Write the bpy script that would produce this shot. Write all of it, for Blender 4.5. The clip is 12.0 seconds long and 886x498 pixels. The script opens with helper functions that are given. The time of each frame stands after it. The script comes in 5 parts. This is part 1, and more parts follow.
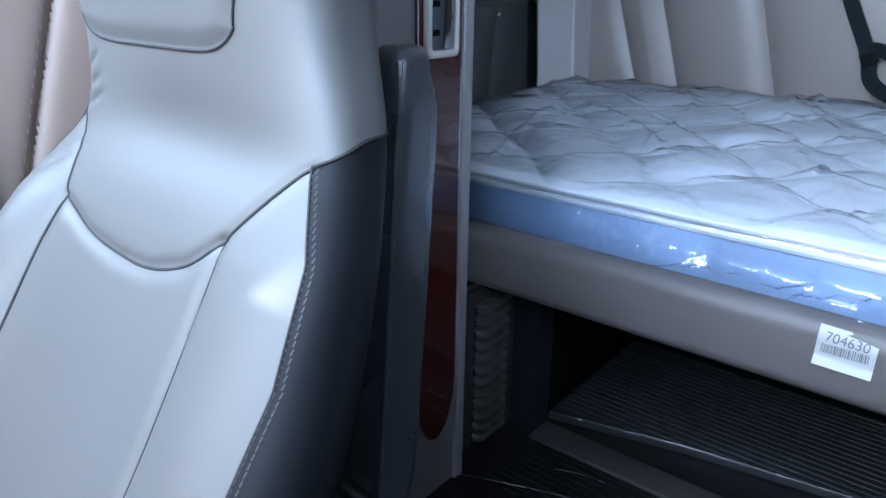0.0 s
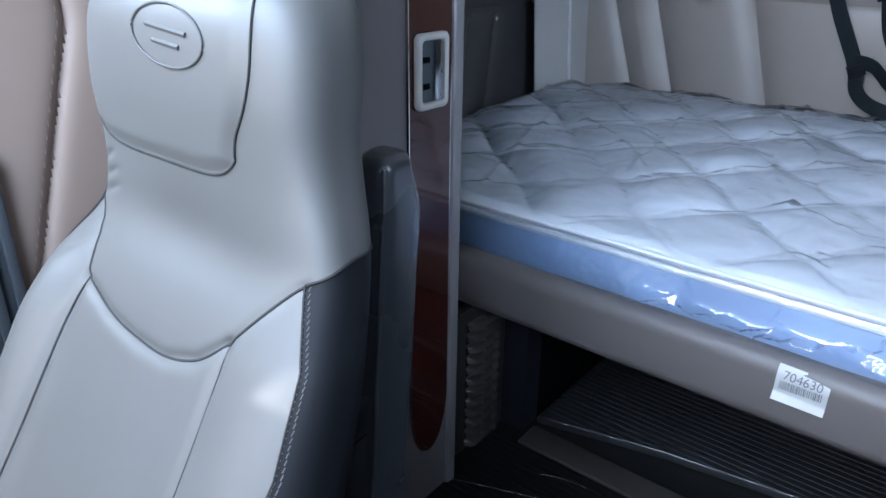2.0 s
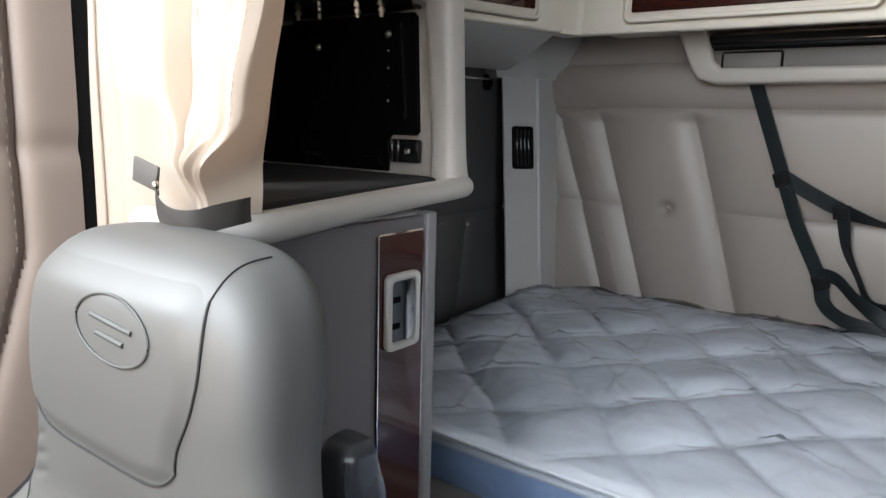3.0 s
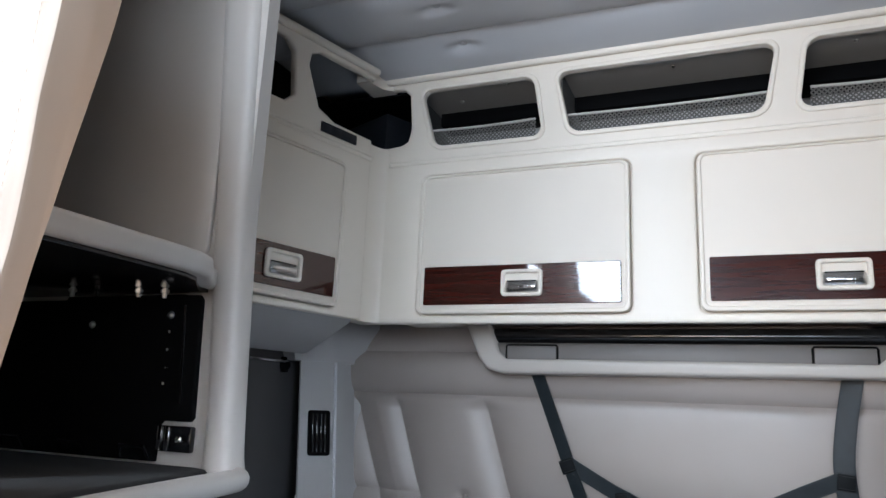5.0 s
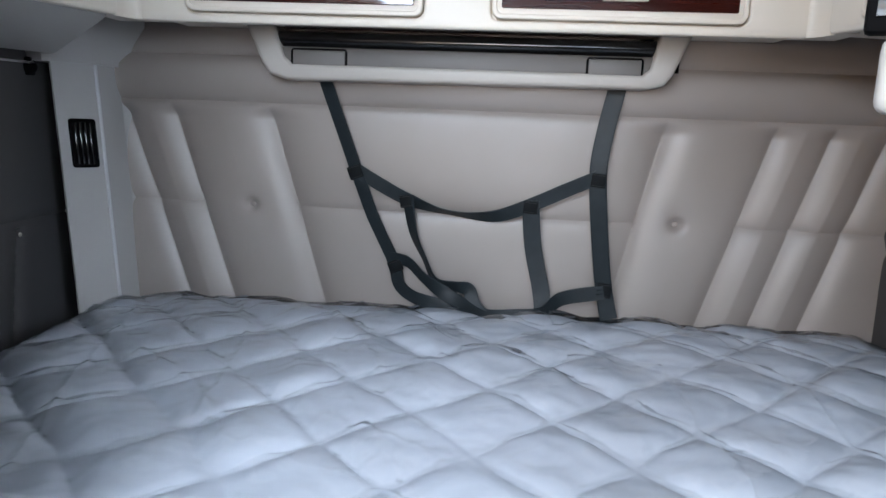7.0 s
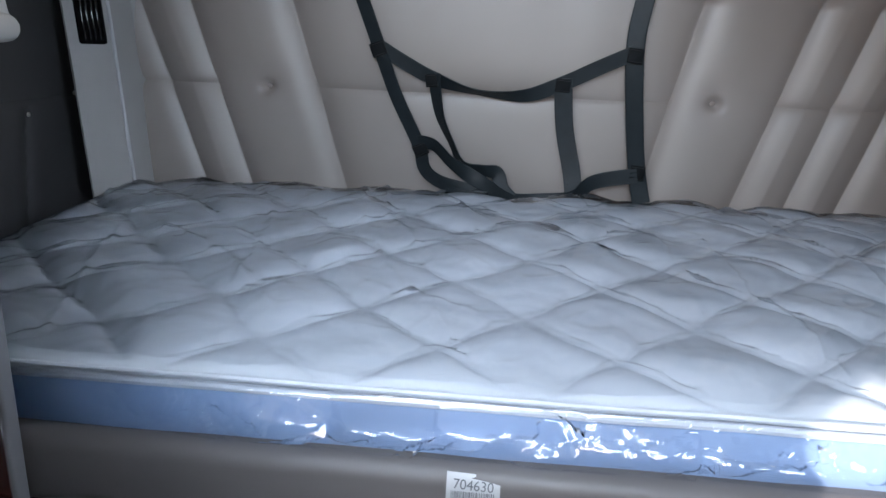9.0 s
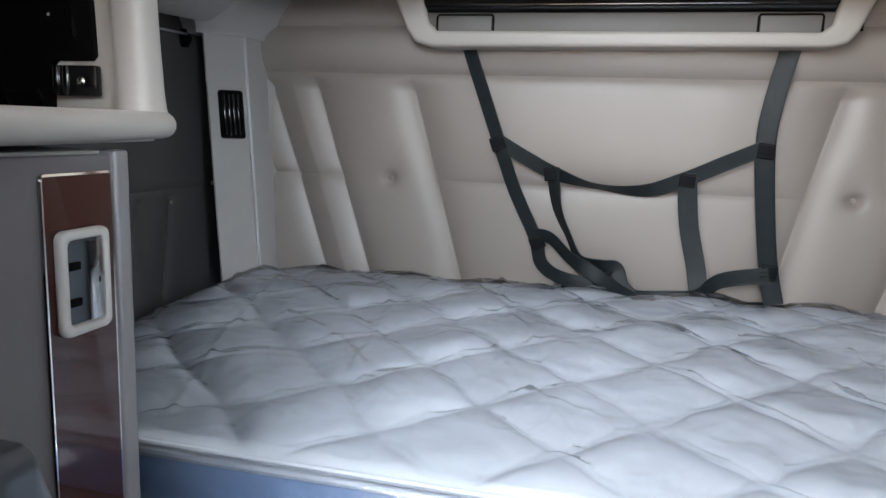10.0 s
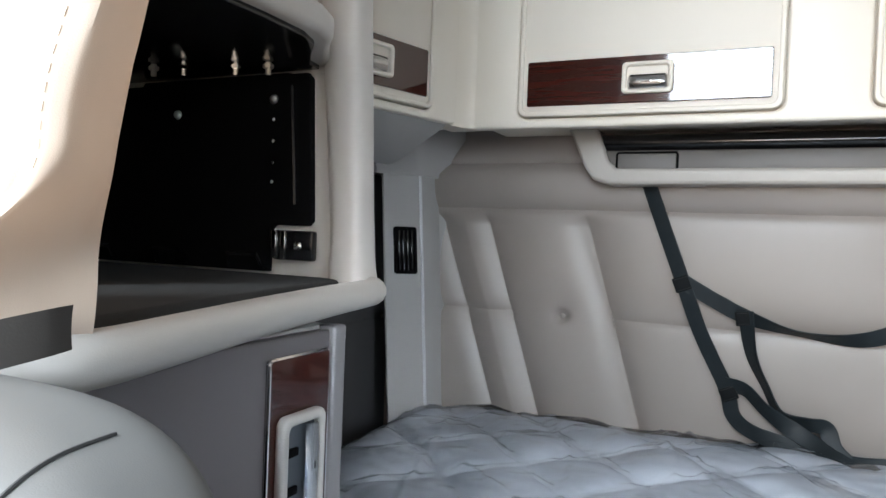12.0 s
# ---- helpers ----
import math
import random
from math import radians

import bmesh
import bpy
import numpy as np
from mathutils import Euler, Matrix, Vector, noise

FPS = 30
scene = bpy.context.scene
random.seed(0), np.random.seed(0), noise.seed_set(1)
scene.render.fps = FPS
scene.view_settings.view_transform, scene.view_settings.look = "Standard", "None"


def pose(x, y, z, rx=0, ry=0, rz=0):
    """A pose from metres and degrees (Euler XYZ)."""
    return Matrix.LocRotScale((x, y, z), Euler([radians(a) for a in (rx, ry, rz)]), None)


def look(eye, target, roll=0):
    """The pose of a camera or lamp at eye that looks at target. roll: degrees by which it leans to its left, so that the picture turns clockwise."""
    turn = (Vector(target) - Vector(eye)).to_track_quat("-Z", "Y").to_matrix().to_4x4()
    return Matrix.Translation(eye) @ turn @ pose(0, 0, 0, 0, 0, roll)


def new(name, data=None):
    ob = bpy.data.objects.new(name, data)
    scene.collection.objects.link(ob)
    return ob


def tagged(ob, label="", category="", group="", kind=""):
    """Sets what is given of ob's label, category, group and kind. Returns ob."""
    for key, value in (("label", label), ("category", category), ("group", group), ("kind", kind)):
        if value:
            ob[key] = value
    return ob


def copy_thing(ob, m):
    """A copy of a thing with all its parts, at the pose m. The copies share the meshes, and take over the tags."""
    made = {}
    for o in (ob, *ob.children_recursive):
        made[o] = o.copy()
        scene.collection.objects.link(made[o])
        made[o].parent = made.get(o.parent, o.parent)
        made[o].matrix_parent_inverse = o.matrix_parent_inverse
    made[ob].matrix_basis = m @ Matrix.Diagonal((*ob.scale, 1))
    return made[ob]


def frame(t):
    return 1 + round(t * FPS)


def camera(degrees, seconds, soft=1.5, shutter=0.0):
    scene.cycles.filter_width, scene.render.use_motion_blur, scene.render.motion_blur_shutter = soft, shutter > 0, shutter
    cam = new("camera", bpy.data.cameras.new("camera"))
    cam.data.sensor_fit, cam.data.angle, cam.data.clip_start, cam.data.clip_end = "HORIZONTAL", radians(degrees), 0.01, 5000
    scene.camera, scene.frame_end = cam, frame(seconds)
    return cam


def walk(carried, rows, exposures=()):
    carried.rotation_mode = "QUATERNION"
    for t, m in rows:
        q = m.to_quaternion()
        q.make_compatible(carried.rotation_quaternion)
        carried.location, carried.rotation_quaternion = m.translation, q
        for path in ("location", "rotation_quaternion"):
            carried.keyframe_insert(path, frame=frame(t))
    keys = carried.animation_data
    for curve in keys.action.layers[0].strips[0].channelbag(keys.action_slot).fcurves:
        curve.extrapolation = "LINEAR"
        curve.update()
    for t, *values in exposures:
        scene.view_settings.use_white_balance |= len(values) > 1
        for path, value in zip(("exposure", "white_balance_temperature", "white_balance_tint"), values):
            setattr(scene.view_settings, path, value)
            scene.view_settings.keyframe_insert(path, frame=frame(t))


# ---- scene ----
cam = camera(63.9, 12.0)
PATH = [
    (0, (0.132, -2.012, 0.883), (-1.032, -0.551, 0.17), 0.8),
    (0.5, (0.136, -2.02, 0.884), (-0.991, -0.614, 0.017), 0.7),
    (1, (0.14, -2.027, 0.896), (-0.989, -0.623, 0.028), 0.7),
    (1.5, (0.156, -2.027, 0.93), (-0.976, -0.621, 0.069), 0.8),
    (2, (0.164, -2.018, 1.01), (-0.987, -0.598, 0.198), 0.7),
    (2.5, (0.123, -1.964, 1.067), (-1.055, -0.472, 0.446), 1.2),
    (2.8, (0.115, -1.961, 1.068), (-1.056, -0.419, 0.567), 1.3),
    (3, (0.117, -1.96, 1.088), (-1.065, -0.387, 0.73), 1.5),
    (3.2, (0.118, -1.95, 1.102), (-1.071, -0.355, 0.888), 1.7),
    (4.8, (0.137, -1.927, 1.101), (-0.749, -0.186, 1.532), 2.5),
    (5, (0.142, -1.928, 1.1), (-0.616, -0.128, 1.533), 2.5),
    (5.5, (0.134, -1.914, 1.104), (-0.26, -0.002, 1.542), 2.6),
    (6, (0.133, -1.908, 1.102), (-0.056, 0.044, 1.497), 2.5),
    (6.5, (0.135, -1.897, 1.104), (-0.05, 0.094, 1.14), 2.4),
    (7, (0.137, -1.884, 1.106), (-0.05, 0.076, 0.751), 2.3),
    (7.2, (0.103, -1.887, 1.106), (-0.059, 0.056, 0.66), 2.3),
    (8.8, (0.045, -1.863, 1.008), (-0.101, 0.047, 0.431), 2.3),
    (9, (0.055, -1.857, 0.994), (-0.105, 0.054, 0.428), 2.2),
    (9.5, (0.037, -1.85, 0.988), (-0.129, 0.061, 0.42), 2.3),
    (10, (0.027, -1.837, 0.996), (-0.44, 0.079, 0.663), 2.1),
    (10.5, (0.032, -1.848, 1.005), (-0.475, 0.063, 0.7), 2.1),
    (11, (0.035, -1.861, 1.007), (-0.722, -0.013, 0.896), 2.0),
    (11.5, (0.013, -1.852, 1.007), (-0.818, -0.034, 0.954), 2.2),
    (12, (-0.086, -1.802, 1.058), (-0.928, 0.012, 1.018), 2.3),
]
walk(cam, [(t, look(eye, target, roll)) for t, eye, target, roll in PATH],
     [(0, 1.08, 5200, 10), (1.6, 1.05, 5250, 10), (2.6, 0.75, 6350, 13), (3.1, 0.80, 6900, 12), (5, 1.10, 6100, 12), (6, 1.12, 6100, 12), (7, 1.15, 6150, 12), (9, 0.76, 6000, 11), (9.6, 0.86, 6100, 11), (10, 1.18, 6600, 11), (10.5, 1.28, 6750, 11), (11, 1.55, 7150, 11), (12, 1.34, 6550, 10)])

# ---------------------------------------------------------------- light
world = bpy.data.worlds.new("sky")
scene.world = world
world.use_nodes = True
wn = world.node_tree
sky = wn.nodes.new("ShaderNodeTexSky")
sky.sky_type, sky.sun_disc = "NISHITA", False
sky.sun_elevation, sky.sun_rotation = radians(11), radians(224)
wn.links.new(sky.outputs[0], wn.nodes["Background"].inputs[0])
wn.nodes["Background"].inputs[1].default_value = 0.08
sun = new("sun", bpy.data.lights.new("sun", "SUN"))
sun.data.energy, sun.data.angle, sun.data.color = 5.0, radians(0.5), (1.0, 0.94, 0.85)
sun.matrix_world = look((-4.2, -4.32, 1.2 + 1.3), (0, 0, 1.3))


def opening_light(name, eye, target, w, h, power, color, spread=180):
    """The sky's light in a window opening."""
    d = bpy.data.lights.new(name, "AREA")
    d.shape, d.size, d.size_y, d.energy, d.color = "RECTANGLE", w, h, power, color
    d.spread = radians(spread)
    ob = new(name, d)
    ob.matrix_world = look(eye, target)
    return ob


opening_light("windshield_left_light", (-0.42, -2.63, 1.85), (-0.38, -1.63, 1.11), 0.68, 0.44, 12, (0.76, 0.88, 1.0), 150)
opening_light("windshield_right_light", (0.22, -3.00, 1.45), (-0.35, -0.8, 0.70), 0.90, 0.46, 6.5, (0.74, 0.87, 1.0), 120)
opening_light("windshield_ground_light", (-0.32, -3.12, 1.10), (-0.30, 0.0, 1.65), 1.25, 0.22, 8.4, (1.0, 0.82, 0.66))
opening_light("left_window_light", (-1.09, -2.26, 1.60), (-0.2, -1.75, 0.75), 0.32, 0.66, 15, (0.80, 0.91, 1.0))
opening_light("right_window_light", (1.11, -2.12, 1.32), (-0.75, -0.38, 0.58), 0.42, 0.50, 1.1, (0.78, 0.89, 1.0), 46)

# ---------------------------------------------------------------- materials


def mat(name, color, rough=0.5, var=0.12, scale=6.0, grain=250.0, bump=0.15, metal=0.0, coat=0.0, spec=0.5, dist=0.001, voronoi=False):
    """A surface with large stains, fine grain and a fine relief."""
    m = bpy.data.materials.new(name)
    m.use_nodes = True
    t = m.node_tree
    b = t.nodes["Principled BSDF"]
    co = t.nodes.new("ShaderNodeTexCoord")
    n1 = t.nodes.new("ShaderNodeTexNoise")
    n1.inputs["Scale"].default_value, n1.inputs["Detail"].default_value = scale, 4
    t.links.new(co.outputs["Object"], n1.inputs["Vector"])
    ramp = t.nodes.new("ShaderNodeMapRange")
    ramp.inputs[1].default_value, ramp.inputs[2].default_value = 0.3, 0.7
    ramp.inputs[3].default_value, ramp.inputs[4].default_value = 1 - var, 1 + var
    t.links.new(n1.outputs[0], ramp.inputs[0])
    mix = t.nodes.new("ShaderNodeMix")
    mix.data_type, mix.blend_type = "RGBA", "MULTIPLY"
    mix.inputs[0].default_value = 1
    mix.inputs[6].default_value = (*color, 1)
    t.links.new(ramp.outputs[0], mix.inputs[7])
    t.links.new(mix.outputs[2], b.inputs["Base Color"])
    if voronoi:
        n2 = t.nodes.new("ShaderNodeTexVoronoi")
        n2.feature = "DISTANCE_TO_EDGE"
    else:
        n2 = t.nodes.new("ShaderNodeTexNoise")
        n2.inputs["Detail"].default_value = 3
    n2.inputs["Scale"].default_value = grain
    t.links.new(co.outputs["Object"], n2.inputs["Vector"])
    bp = t.nodes.new("ShaderNodeBump")
    bp.inputs["Strength"].default_value, bp.inputs["Distance"].default_value = bump, dist
    t.links.new(n2.outputs[0], bp.inputs["Height"])
    t.links.new(bp.outputs[0], b.inputs["Normal"])
    rr = t.nodes.new("ShaderNodeMapRange")
    rr.inputs[1].default_value, rr.inputs[2].default_value = 0.3, 0.7
    rr.inputs[3].default_value, rr.inputs[4].default_value = max(0.02, rough - 0.06), min(1, rough + 0.06)
    t.links.new(n1.outputs[0], rr.inputs[0])
    t.links.new(rr.outputs[0], b.inputs["Roughness"])
    b.inputs["Metallic"].default_value = metal
    b.inputs["Coat Weight"].default_value = coat
    b.inputs["Coat Roughness"].default_value = 0.05
    b.inputs["Specular IOR Level"].default_value = spec
    return m


def wood_mat():
    """Lacquered dark red-brown wood with a fine lengthwise grain."""
    m = mat("lacquered_wood", (0.075, 0.017, 0.010), rough=0.22, var=0.3, scale=3, grain=40, bump=0.0, coat=1.0, spec=0.1)
    t = m.node_tree
    co = t.nodes.new("ShaderNodeTexCoord")
    mp = t.nodes.new("ShaderNodeMapping")
    mp.inputs["Scale"].default_value = (9, 9, 150)
    nz = t.nodes.new("ShaderNodeTexNoise")
    nz.inputs["Scale"].default_value, nz.inputs["Detail"].default_value = 1.0, 6
    cr = t.nodes.new("ShaderNodeValToRGB")
    cr.color_ramp.elements[0].position, cr.color_ramp.elements[1].position = 0.25, 0.75
    cr.color_ramp.elements[0].color = (0.022, 0.0052, 0.0040, 1)
    cr.color_ramp.elements[1].color = (0.050, 0.0105, 0.0065, 1)
    t.links.new(co.outputs["Object"], mp.inputs[0])
    t.links.new(mp.outputs[0], nz.inputs["Vector"])
    t.links.new(nz.outputs[0], cr.inputs[0])
    t.links.new(cr.outputs[0], t.nodes["Principled BSDF"].inputs["Base Color"])
    return m


M_WHITE = mat("ivory_plastic", (0.70, 0.635, 0.545), 0.45, 0.04, 2.5, 900, 0.10)
M_PANEL = mat("ivory_textured_panel", (0.68, 0.615, 0.53), 0.55, 0.05, 2.0, 1400, 0.18)
M_FRAME = mat("grey_ivory_plastic", (0.42, 0.385, 0.345), 0.42, 0.05, 3, 900, 0.12)
M_GREYP = mat("grey_plastic", (0.36, 0.345, 0.33), 0.40, 0.05, 3, 900, 0.12)
M_VINYL = mat("taupe_vinyl", (0.285, 0.245, 0.222), 0.40, 0.06, 3, 700, 0.14, spec=0.6, voronoi=True)
M_DOORV = mat("beige_vinyl", (0.42, 0.33, 0.28), 0.45, 0.05, 3, 700, 0.20, voronoi=True)
M_SIDE = mat("dark_grey_vinyl", (0.058, 0.056, 0.056), 0.42, 0.1, 4, 700, 0.2, voronoi=True)
M_BUNK = mat("taupe_bunk_vinyl", (0.110, 0.097, 0.092), 0.42, 0.06, 4, 800, 0.2, voronoi=True)
M_SEAT = mat("grey_seat_leather", (0.094, 0.093, 0.089), 0.51, 0.06, 5, 900, 0.05, spec=0.75, voronoi=True)
M_SEATD = mat("charcoal_seat_leather", (0.0125, 0.0135, 0.016), 0.46, 0.1, 5, 900, 0.06, spec=0.12, voronoi=True)
M_ARM = mat("black_armrest_leather", (0.042, 0.046, 0.054), 0.30, 0.1, 5, 900, 0.06, spec=0.9, voronoi=True)
M_EMB = mat("embossed_grey", (0.07, 0.07, 0.068), 0.6, 0.1, 40, 900, 0.2)
M_THREAD = mat("grey_thread", (0.13, 0.13, 0.13), 0.8, 0.1, 40, 900, 0.2)
M_SEAM = mat("dark_seam", (0.018, 0.018, 0.018), 0.8, 0.1, 40, 900, 0.2)
M_WOOD = wood_mat()
M_CHROME = mat("chrome", (0.80, 0.80, 0.80), 0.10, 0.03, 6, 200, 0.02, metal=1.0)
M_STEEL = mat("dull_zinc", (0.62, 0.60, 0.55), 0.3, 0.08, 20, 200, 0.05, metal=1.0)
# black plastic parts, and sheets that stand for deep shade
M_BLACK = mat("black_plastic_and_shade", (0.003, 0.003, 0.0033), 0.65, 0.15, 8, 800, 0.15, spec=0.04)
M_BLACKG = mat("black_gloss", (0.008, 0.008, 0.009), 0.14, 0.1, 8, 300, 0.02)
M_CARPET = mat("grey_carpet", (0.018, 0.017, 0.0165), 0.95, 0.2, 20, 1500, 0.8, dist=0.003)
M_RUBBER = mat("black_rubber", (0.012, 0.0122, 0.0125), 0.5, 0.2, 10, 500, 0.3, spec=0.25)
M_STRAP = mat("grey_green_webbing", (0.016, 0.021, 0.024), 0.46, 0.15, 30, 1200, 0.25, spec=0.22)
M_STRAPD = mat("dark_webbing", (0.005, 0.006, 0.007), 0.6, 0.15, 30, 1200, 0.4, spec=0.12)
M_FABRIC = mat("quilted_grey_fabric", (0.56, 0.58, 0.615), 0.55, 0.08, 5, 1300, 0.3)
M_BLUE = mat("pale_blue_ticking", (0.27, 0.36, 0.53), 0.6, 0.06, 5, 1300, 0.2)
M_CURT = mat("beige_curtain_cloth", (0.52, 0.435, 0.36), 0.75, 0.06, 8, 1500, 0.3)
ct = M_CURT.node_tree
tl, tm = ct.nodes.new("ShaderNodeBsdfTranslucent"), ct.nodes.new("ShaderNodeMixShader")
tl.inputs[0].default_value = (0.68, 0.56, 0.46, 1)
tm.inputs[0].default_value = 0.32
ct.links.new(ct.nodes["Principled BSDF"].outputs[0], tm.inputs[1])
ct.links.new(tl.outputs[0], tm.inputs[2])
ct.links.new(tm.outputs[0], ct.nodes["Material Output"].inputs[0])
M_BAND = mat("grey_band_vinyl", (0.135, 0.122, 0.112), 0.55, 0.05, 9, 800, 0.15)
M_TIE = mat("grey_tie_cloth", (0.085, 0.078, 0.073), 0.6, 0.05, 9, 800, 0.15)
M_CEIL = mat("light_grey_vinyl", (0.45, 0.455, 0.465), 0.5, 0.05, 3, 800, 0.2, voronoi=True)
M_PAPER = mat("white_paper", (0.42, 0.415, 0.41), 0.5, 0.03, 10, 600, 0.05)
M_INK = mat("faded_ink", (0.13, 0.13, 0.135), 0.6, 0.05, 10, 600, 0.05)
M_NET = mat("grey_netting", (0.12, 0.115, 0.105), 0.7, 0.1, 30, 600, 0.1)
# one sheet metal in two tones: lit louvres, shaded panel between them
M_LOUVRE_LIT = mat("taupe_metal_lit", (0.046, 0.040, 0.038), 0.30, 0.08, 6, 700, 0.1)
M_LOUVRE_SHADED = mat("taupe_metal_shaded", (0.026, 0.023, 0.022), 0.38, 0.08, 6, 700, 0.1)
M_SHELF = mat("ivory_shelf_plastic", (0.44, 0.41, 0.375), 0.45, 0.05, 2.5, 900, 0.12)
M_MOUNT = mat("ivory_mount_plastic", (0.44, 0.42, 0.39), 0.45, 0.04, 4, 900, 0.1)
M_TRIM = mat("blue_grey_trim", (0.060, 0.070, 0.082), 0.5, 0.08, 6, 700, 0.15)
M_POST = mat("blue_black_plastic", (0.010, 0.012, 0.016), 0.5, 0.1, 6, 700, 0.15, spec=0.2)
# paler than the column: the highlight along its edge, put into the colour
M_EDGE_GLINT = mat("column_edge_highlight", (0.50, 0.50, 0.51), 0.35, 0.04, 6, 700, 0.1)
M_SILL = mat("dull_taupe_sill", (0.055, 0.049, 0.046), 0.42, 0.1, 6, 700, 0.1)
M_LATCH = mat("grey_latch_plastic", (0.20, 0.19, 0.195), 0.4, 0.05, 6, 700, 0.1)
M_LILAC = mat("lilac_grey_panel", (0.135, 0.122, 0.124), 0.5, 0.04, 3, 900, 0.12)


def crinkle(m, scale, stretch, strength, dist, coat=1.0):
    """A clear crumpled film over a surface: a glossy coat with its own folds."""
    t = m.node_tree
    b = t.nodes["Principled BSDF"]
    co = t.nodes.new("ShaderNodeTexCoord")
    mp = t.nodes.new("ShaderNodeMapping")
    mp.inputs["Scale"].default_value = stretch
    mp.inputs["Rotation"].default_value = (0.2, 0.5, 0.6)
    nz = t.nodes.new("ShaderNodeTexNoise")
    nz.noise_type = "RIDGED_MULTIFRACTAL"
    nz.inputs["Scale"].default_value, nz.inputs["Detail"].default_value, nz.inputs["Distortion"].default_value = scale, 3, 0.6
    bp = t.nodes.new("ShaderNodeBump")
    bp.inputs["Strength"].default_value, bp.inputs["Distance"].default_value = strength, dist
    t.links.new(co.outputs["Object"], mp.inputs[0])
    t.links.new(mp.outputs[0], nz.inputs["Vector"])
    t.links.new(nz.outputs[0], bp.inputs["Height"])
    t.links.new(bp.outputs[0], b.inputs["Coat Normal"])
    b.inputs["Coat Weight"].default_value, b.inputs["Coat Roughness"].default_value = coat, 0.08
    return m


def film_mat(name, scale, bump, rough, ior):
    """Clear polythene: see-through, with a sharp gloss."""
    m = bpy.data.materials.new(name)
    m.use_nodes = True
    t = m.node_tree
    t.nodes.remove(t.nodes["Principled BSDF"])
    out = t.nodes["Material Output"]
    tr, gl, mx = t.nodes.new("ShaderNodeBsdfTransparent"), t.nodes.new("ShaderNodeBsdfGlossy"), t.nodes.new("ShaderNodeMixShader")
    tr.inputs[0].default_value = (0.97, 0.98, 1.0, 1)
    gl.inputs["Roughness"].default_value = rough
    fr = t.nodes.new("ShaderNodeFresnel")
    fr.inputs[0].default_value = ior
    co, nz, bp = t.nodes.new("ShaderNodeTexCoord"), t.nodes.new("ShaderNodeTexNoise"), t.nodes.new("ShaderNodeBump")
    nz.noise_type = "RIDGED_MULTIFRACTAL"
    nz.inputs["Scale"].default_value, nz.inputs["Detail"].default_value, nz.inputs["Distortion"].default_value = scale, 3, 0.8
    bp.inputs["Strength"].default_value, bp.inputs["Distance"].default_value = bump, 0.012
    t.links.new(co.outputs["Object"], nz.inputs["Vector"])
    t.links.new(nz.outputs[0], bp.inputs["Height"])
    t.links.new(bp.outputs[0], gl.inputs["Normal"])
    t.links.new(bp.outputs[0], fr.inputs["Normal"])
    t.links.new(fr.outputs[0], mx.inputs[0])
    t.links.new(tr.outputs[0], mx.inputs[1])
    t.links.new(gl.outputs[0], mx.inputs[2])
    t.links.new(mx.outputs[0], out.inputs[0])
    return m


M_FILM = film_mat("clear_front_film", 30, 0.16, 0.15, 2.1)
M_FILMT = film_mat("clear_top_film", 13, 0.5, 0.19, 2.0)
M_MATFILM = crinkle(mat("film_covered_rubber", (0.022, 0.023, 0.025), 0.5, 0.2, 10, 500, 0.3, spec=0.4), 22, (1, 2.0, 1), 1.0, 0.009)
M_MATFILM.node_tree.nodes["Principled BSDF"].inputs["Coat Roughness"].default_value = 0.18
M_SCREEN = crinkle(mat("film_covered_screen", (0.02, 0.021, 0.022), 0.35, 0.1, 8, 300, 0.02, spec=0.2), 15, (1.2, 0.7, 3.2), 0.9, 0.008, 0.24)
M_NICHE = mat("dark_grey_niche", (0.13, 0.13, 0.125), 0.6, 0.1, 5, 600, 0.2)

# ---------------------------------------------------------------- building helpers


def thing(name, label, category, base=(0, 0, 0), group="", kind=""):
    ob = new(name)
    ob.location = base
    ob.empty_display_size = 0.05
    return tagged(ob, label, category, group, kind)


def mesh_of(name, bm, material, smooth=True):
    me = bpy.data.meshes.new(name)
    bm.normal_update()
    bm.to_mesh(me)
    bm.free()
    me.materials.append(material)
    if smooth:
        me.shade_smooth()
        me.set_sharp_from_angle(angle=radians(38))
    return me


def part(name, bm, material, parent, label="", smooth=True):
    """One mesh under a thing or a part, built in world coordinates."""
    me = bm if isinstance(bm, bpy.types.Mesh) else mesh_of(name, bm, material, smooth)
    ob = new(name, me)
    ob.parent = parent
    if parent is not None and parent.parent is None and parent.type == "EMPTY":
        ob.matrix_parent_inverse = Matrix.Translation(-Vector(parent.location))
    return tagged(ob, label)


def structure(name, bm, material, label, smooth=True):
    return tagged(part(name, bm, material, None, "", smooth), label, name.split("_")[0], "", "structure")


def box(x0, x1, y0, y1, z0, z1, bevel=0.0, seg=2, bm=None):
    own = bmesh.new()
    bmesh.ops.create_cube(own, size=1.0)
    for v in own.verts:
        v.co = Vector(((x0 + x1) / 2 + v.co.x * (x1 - x0), (y0 + y1) / 2 + v.co.y * (y1 - y0), (z0 + z1) / 2 + v.co.z * (z1 - z0)))
    if bevel:
        bmesh.ops.bevel(own, geom=own.edges[:], offset=bevel, segments=seg, profile=0.5, affect="EDGES")
    if bm is None:
        return own
    add(bm, own)
    return bm


def add(bm, other):
    """Joins a bmesh to another."""
    me = bpy.data.meshes.new("tmp")
    other.to_mesh(me)
    other.free()
    bm.from_mesh(me)
    bpy.data.meshes.remove(me)
    return bm


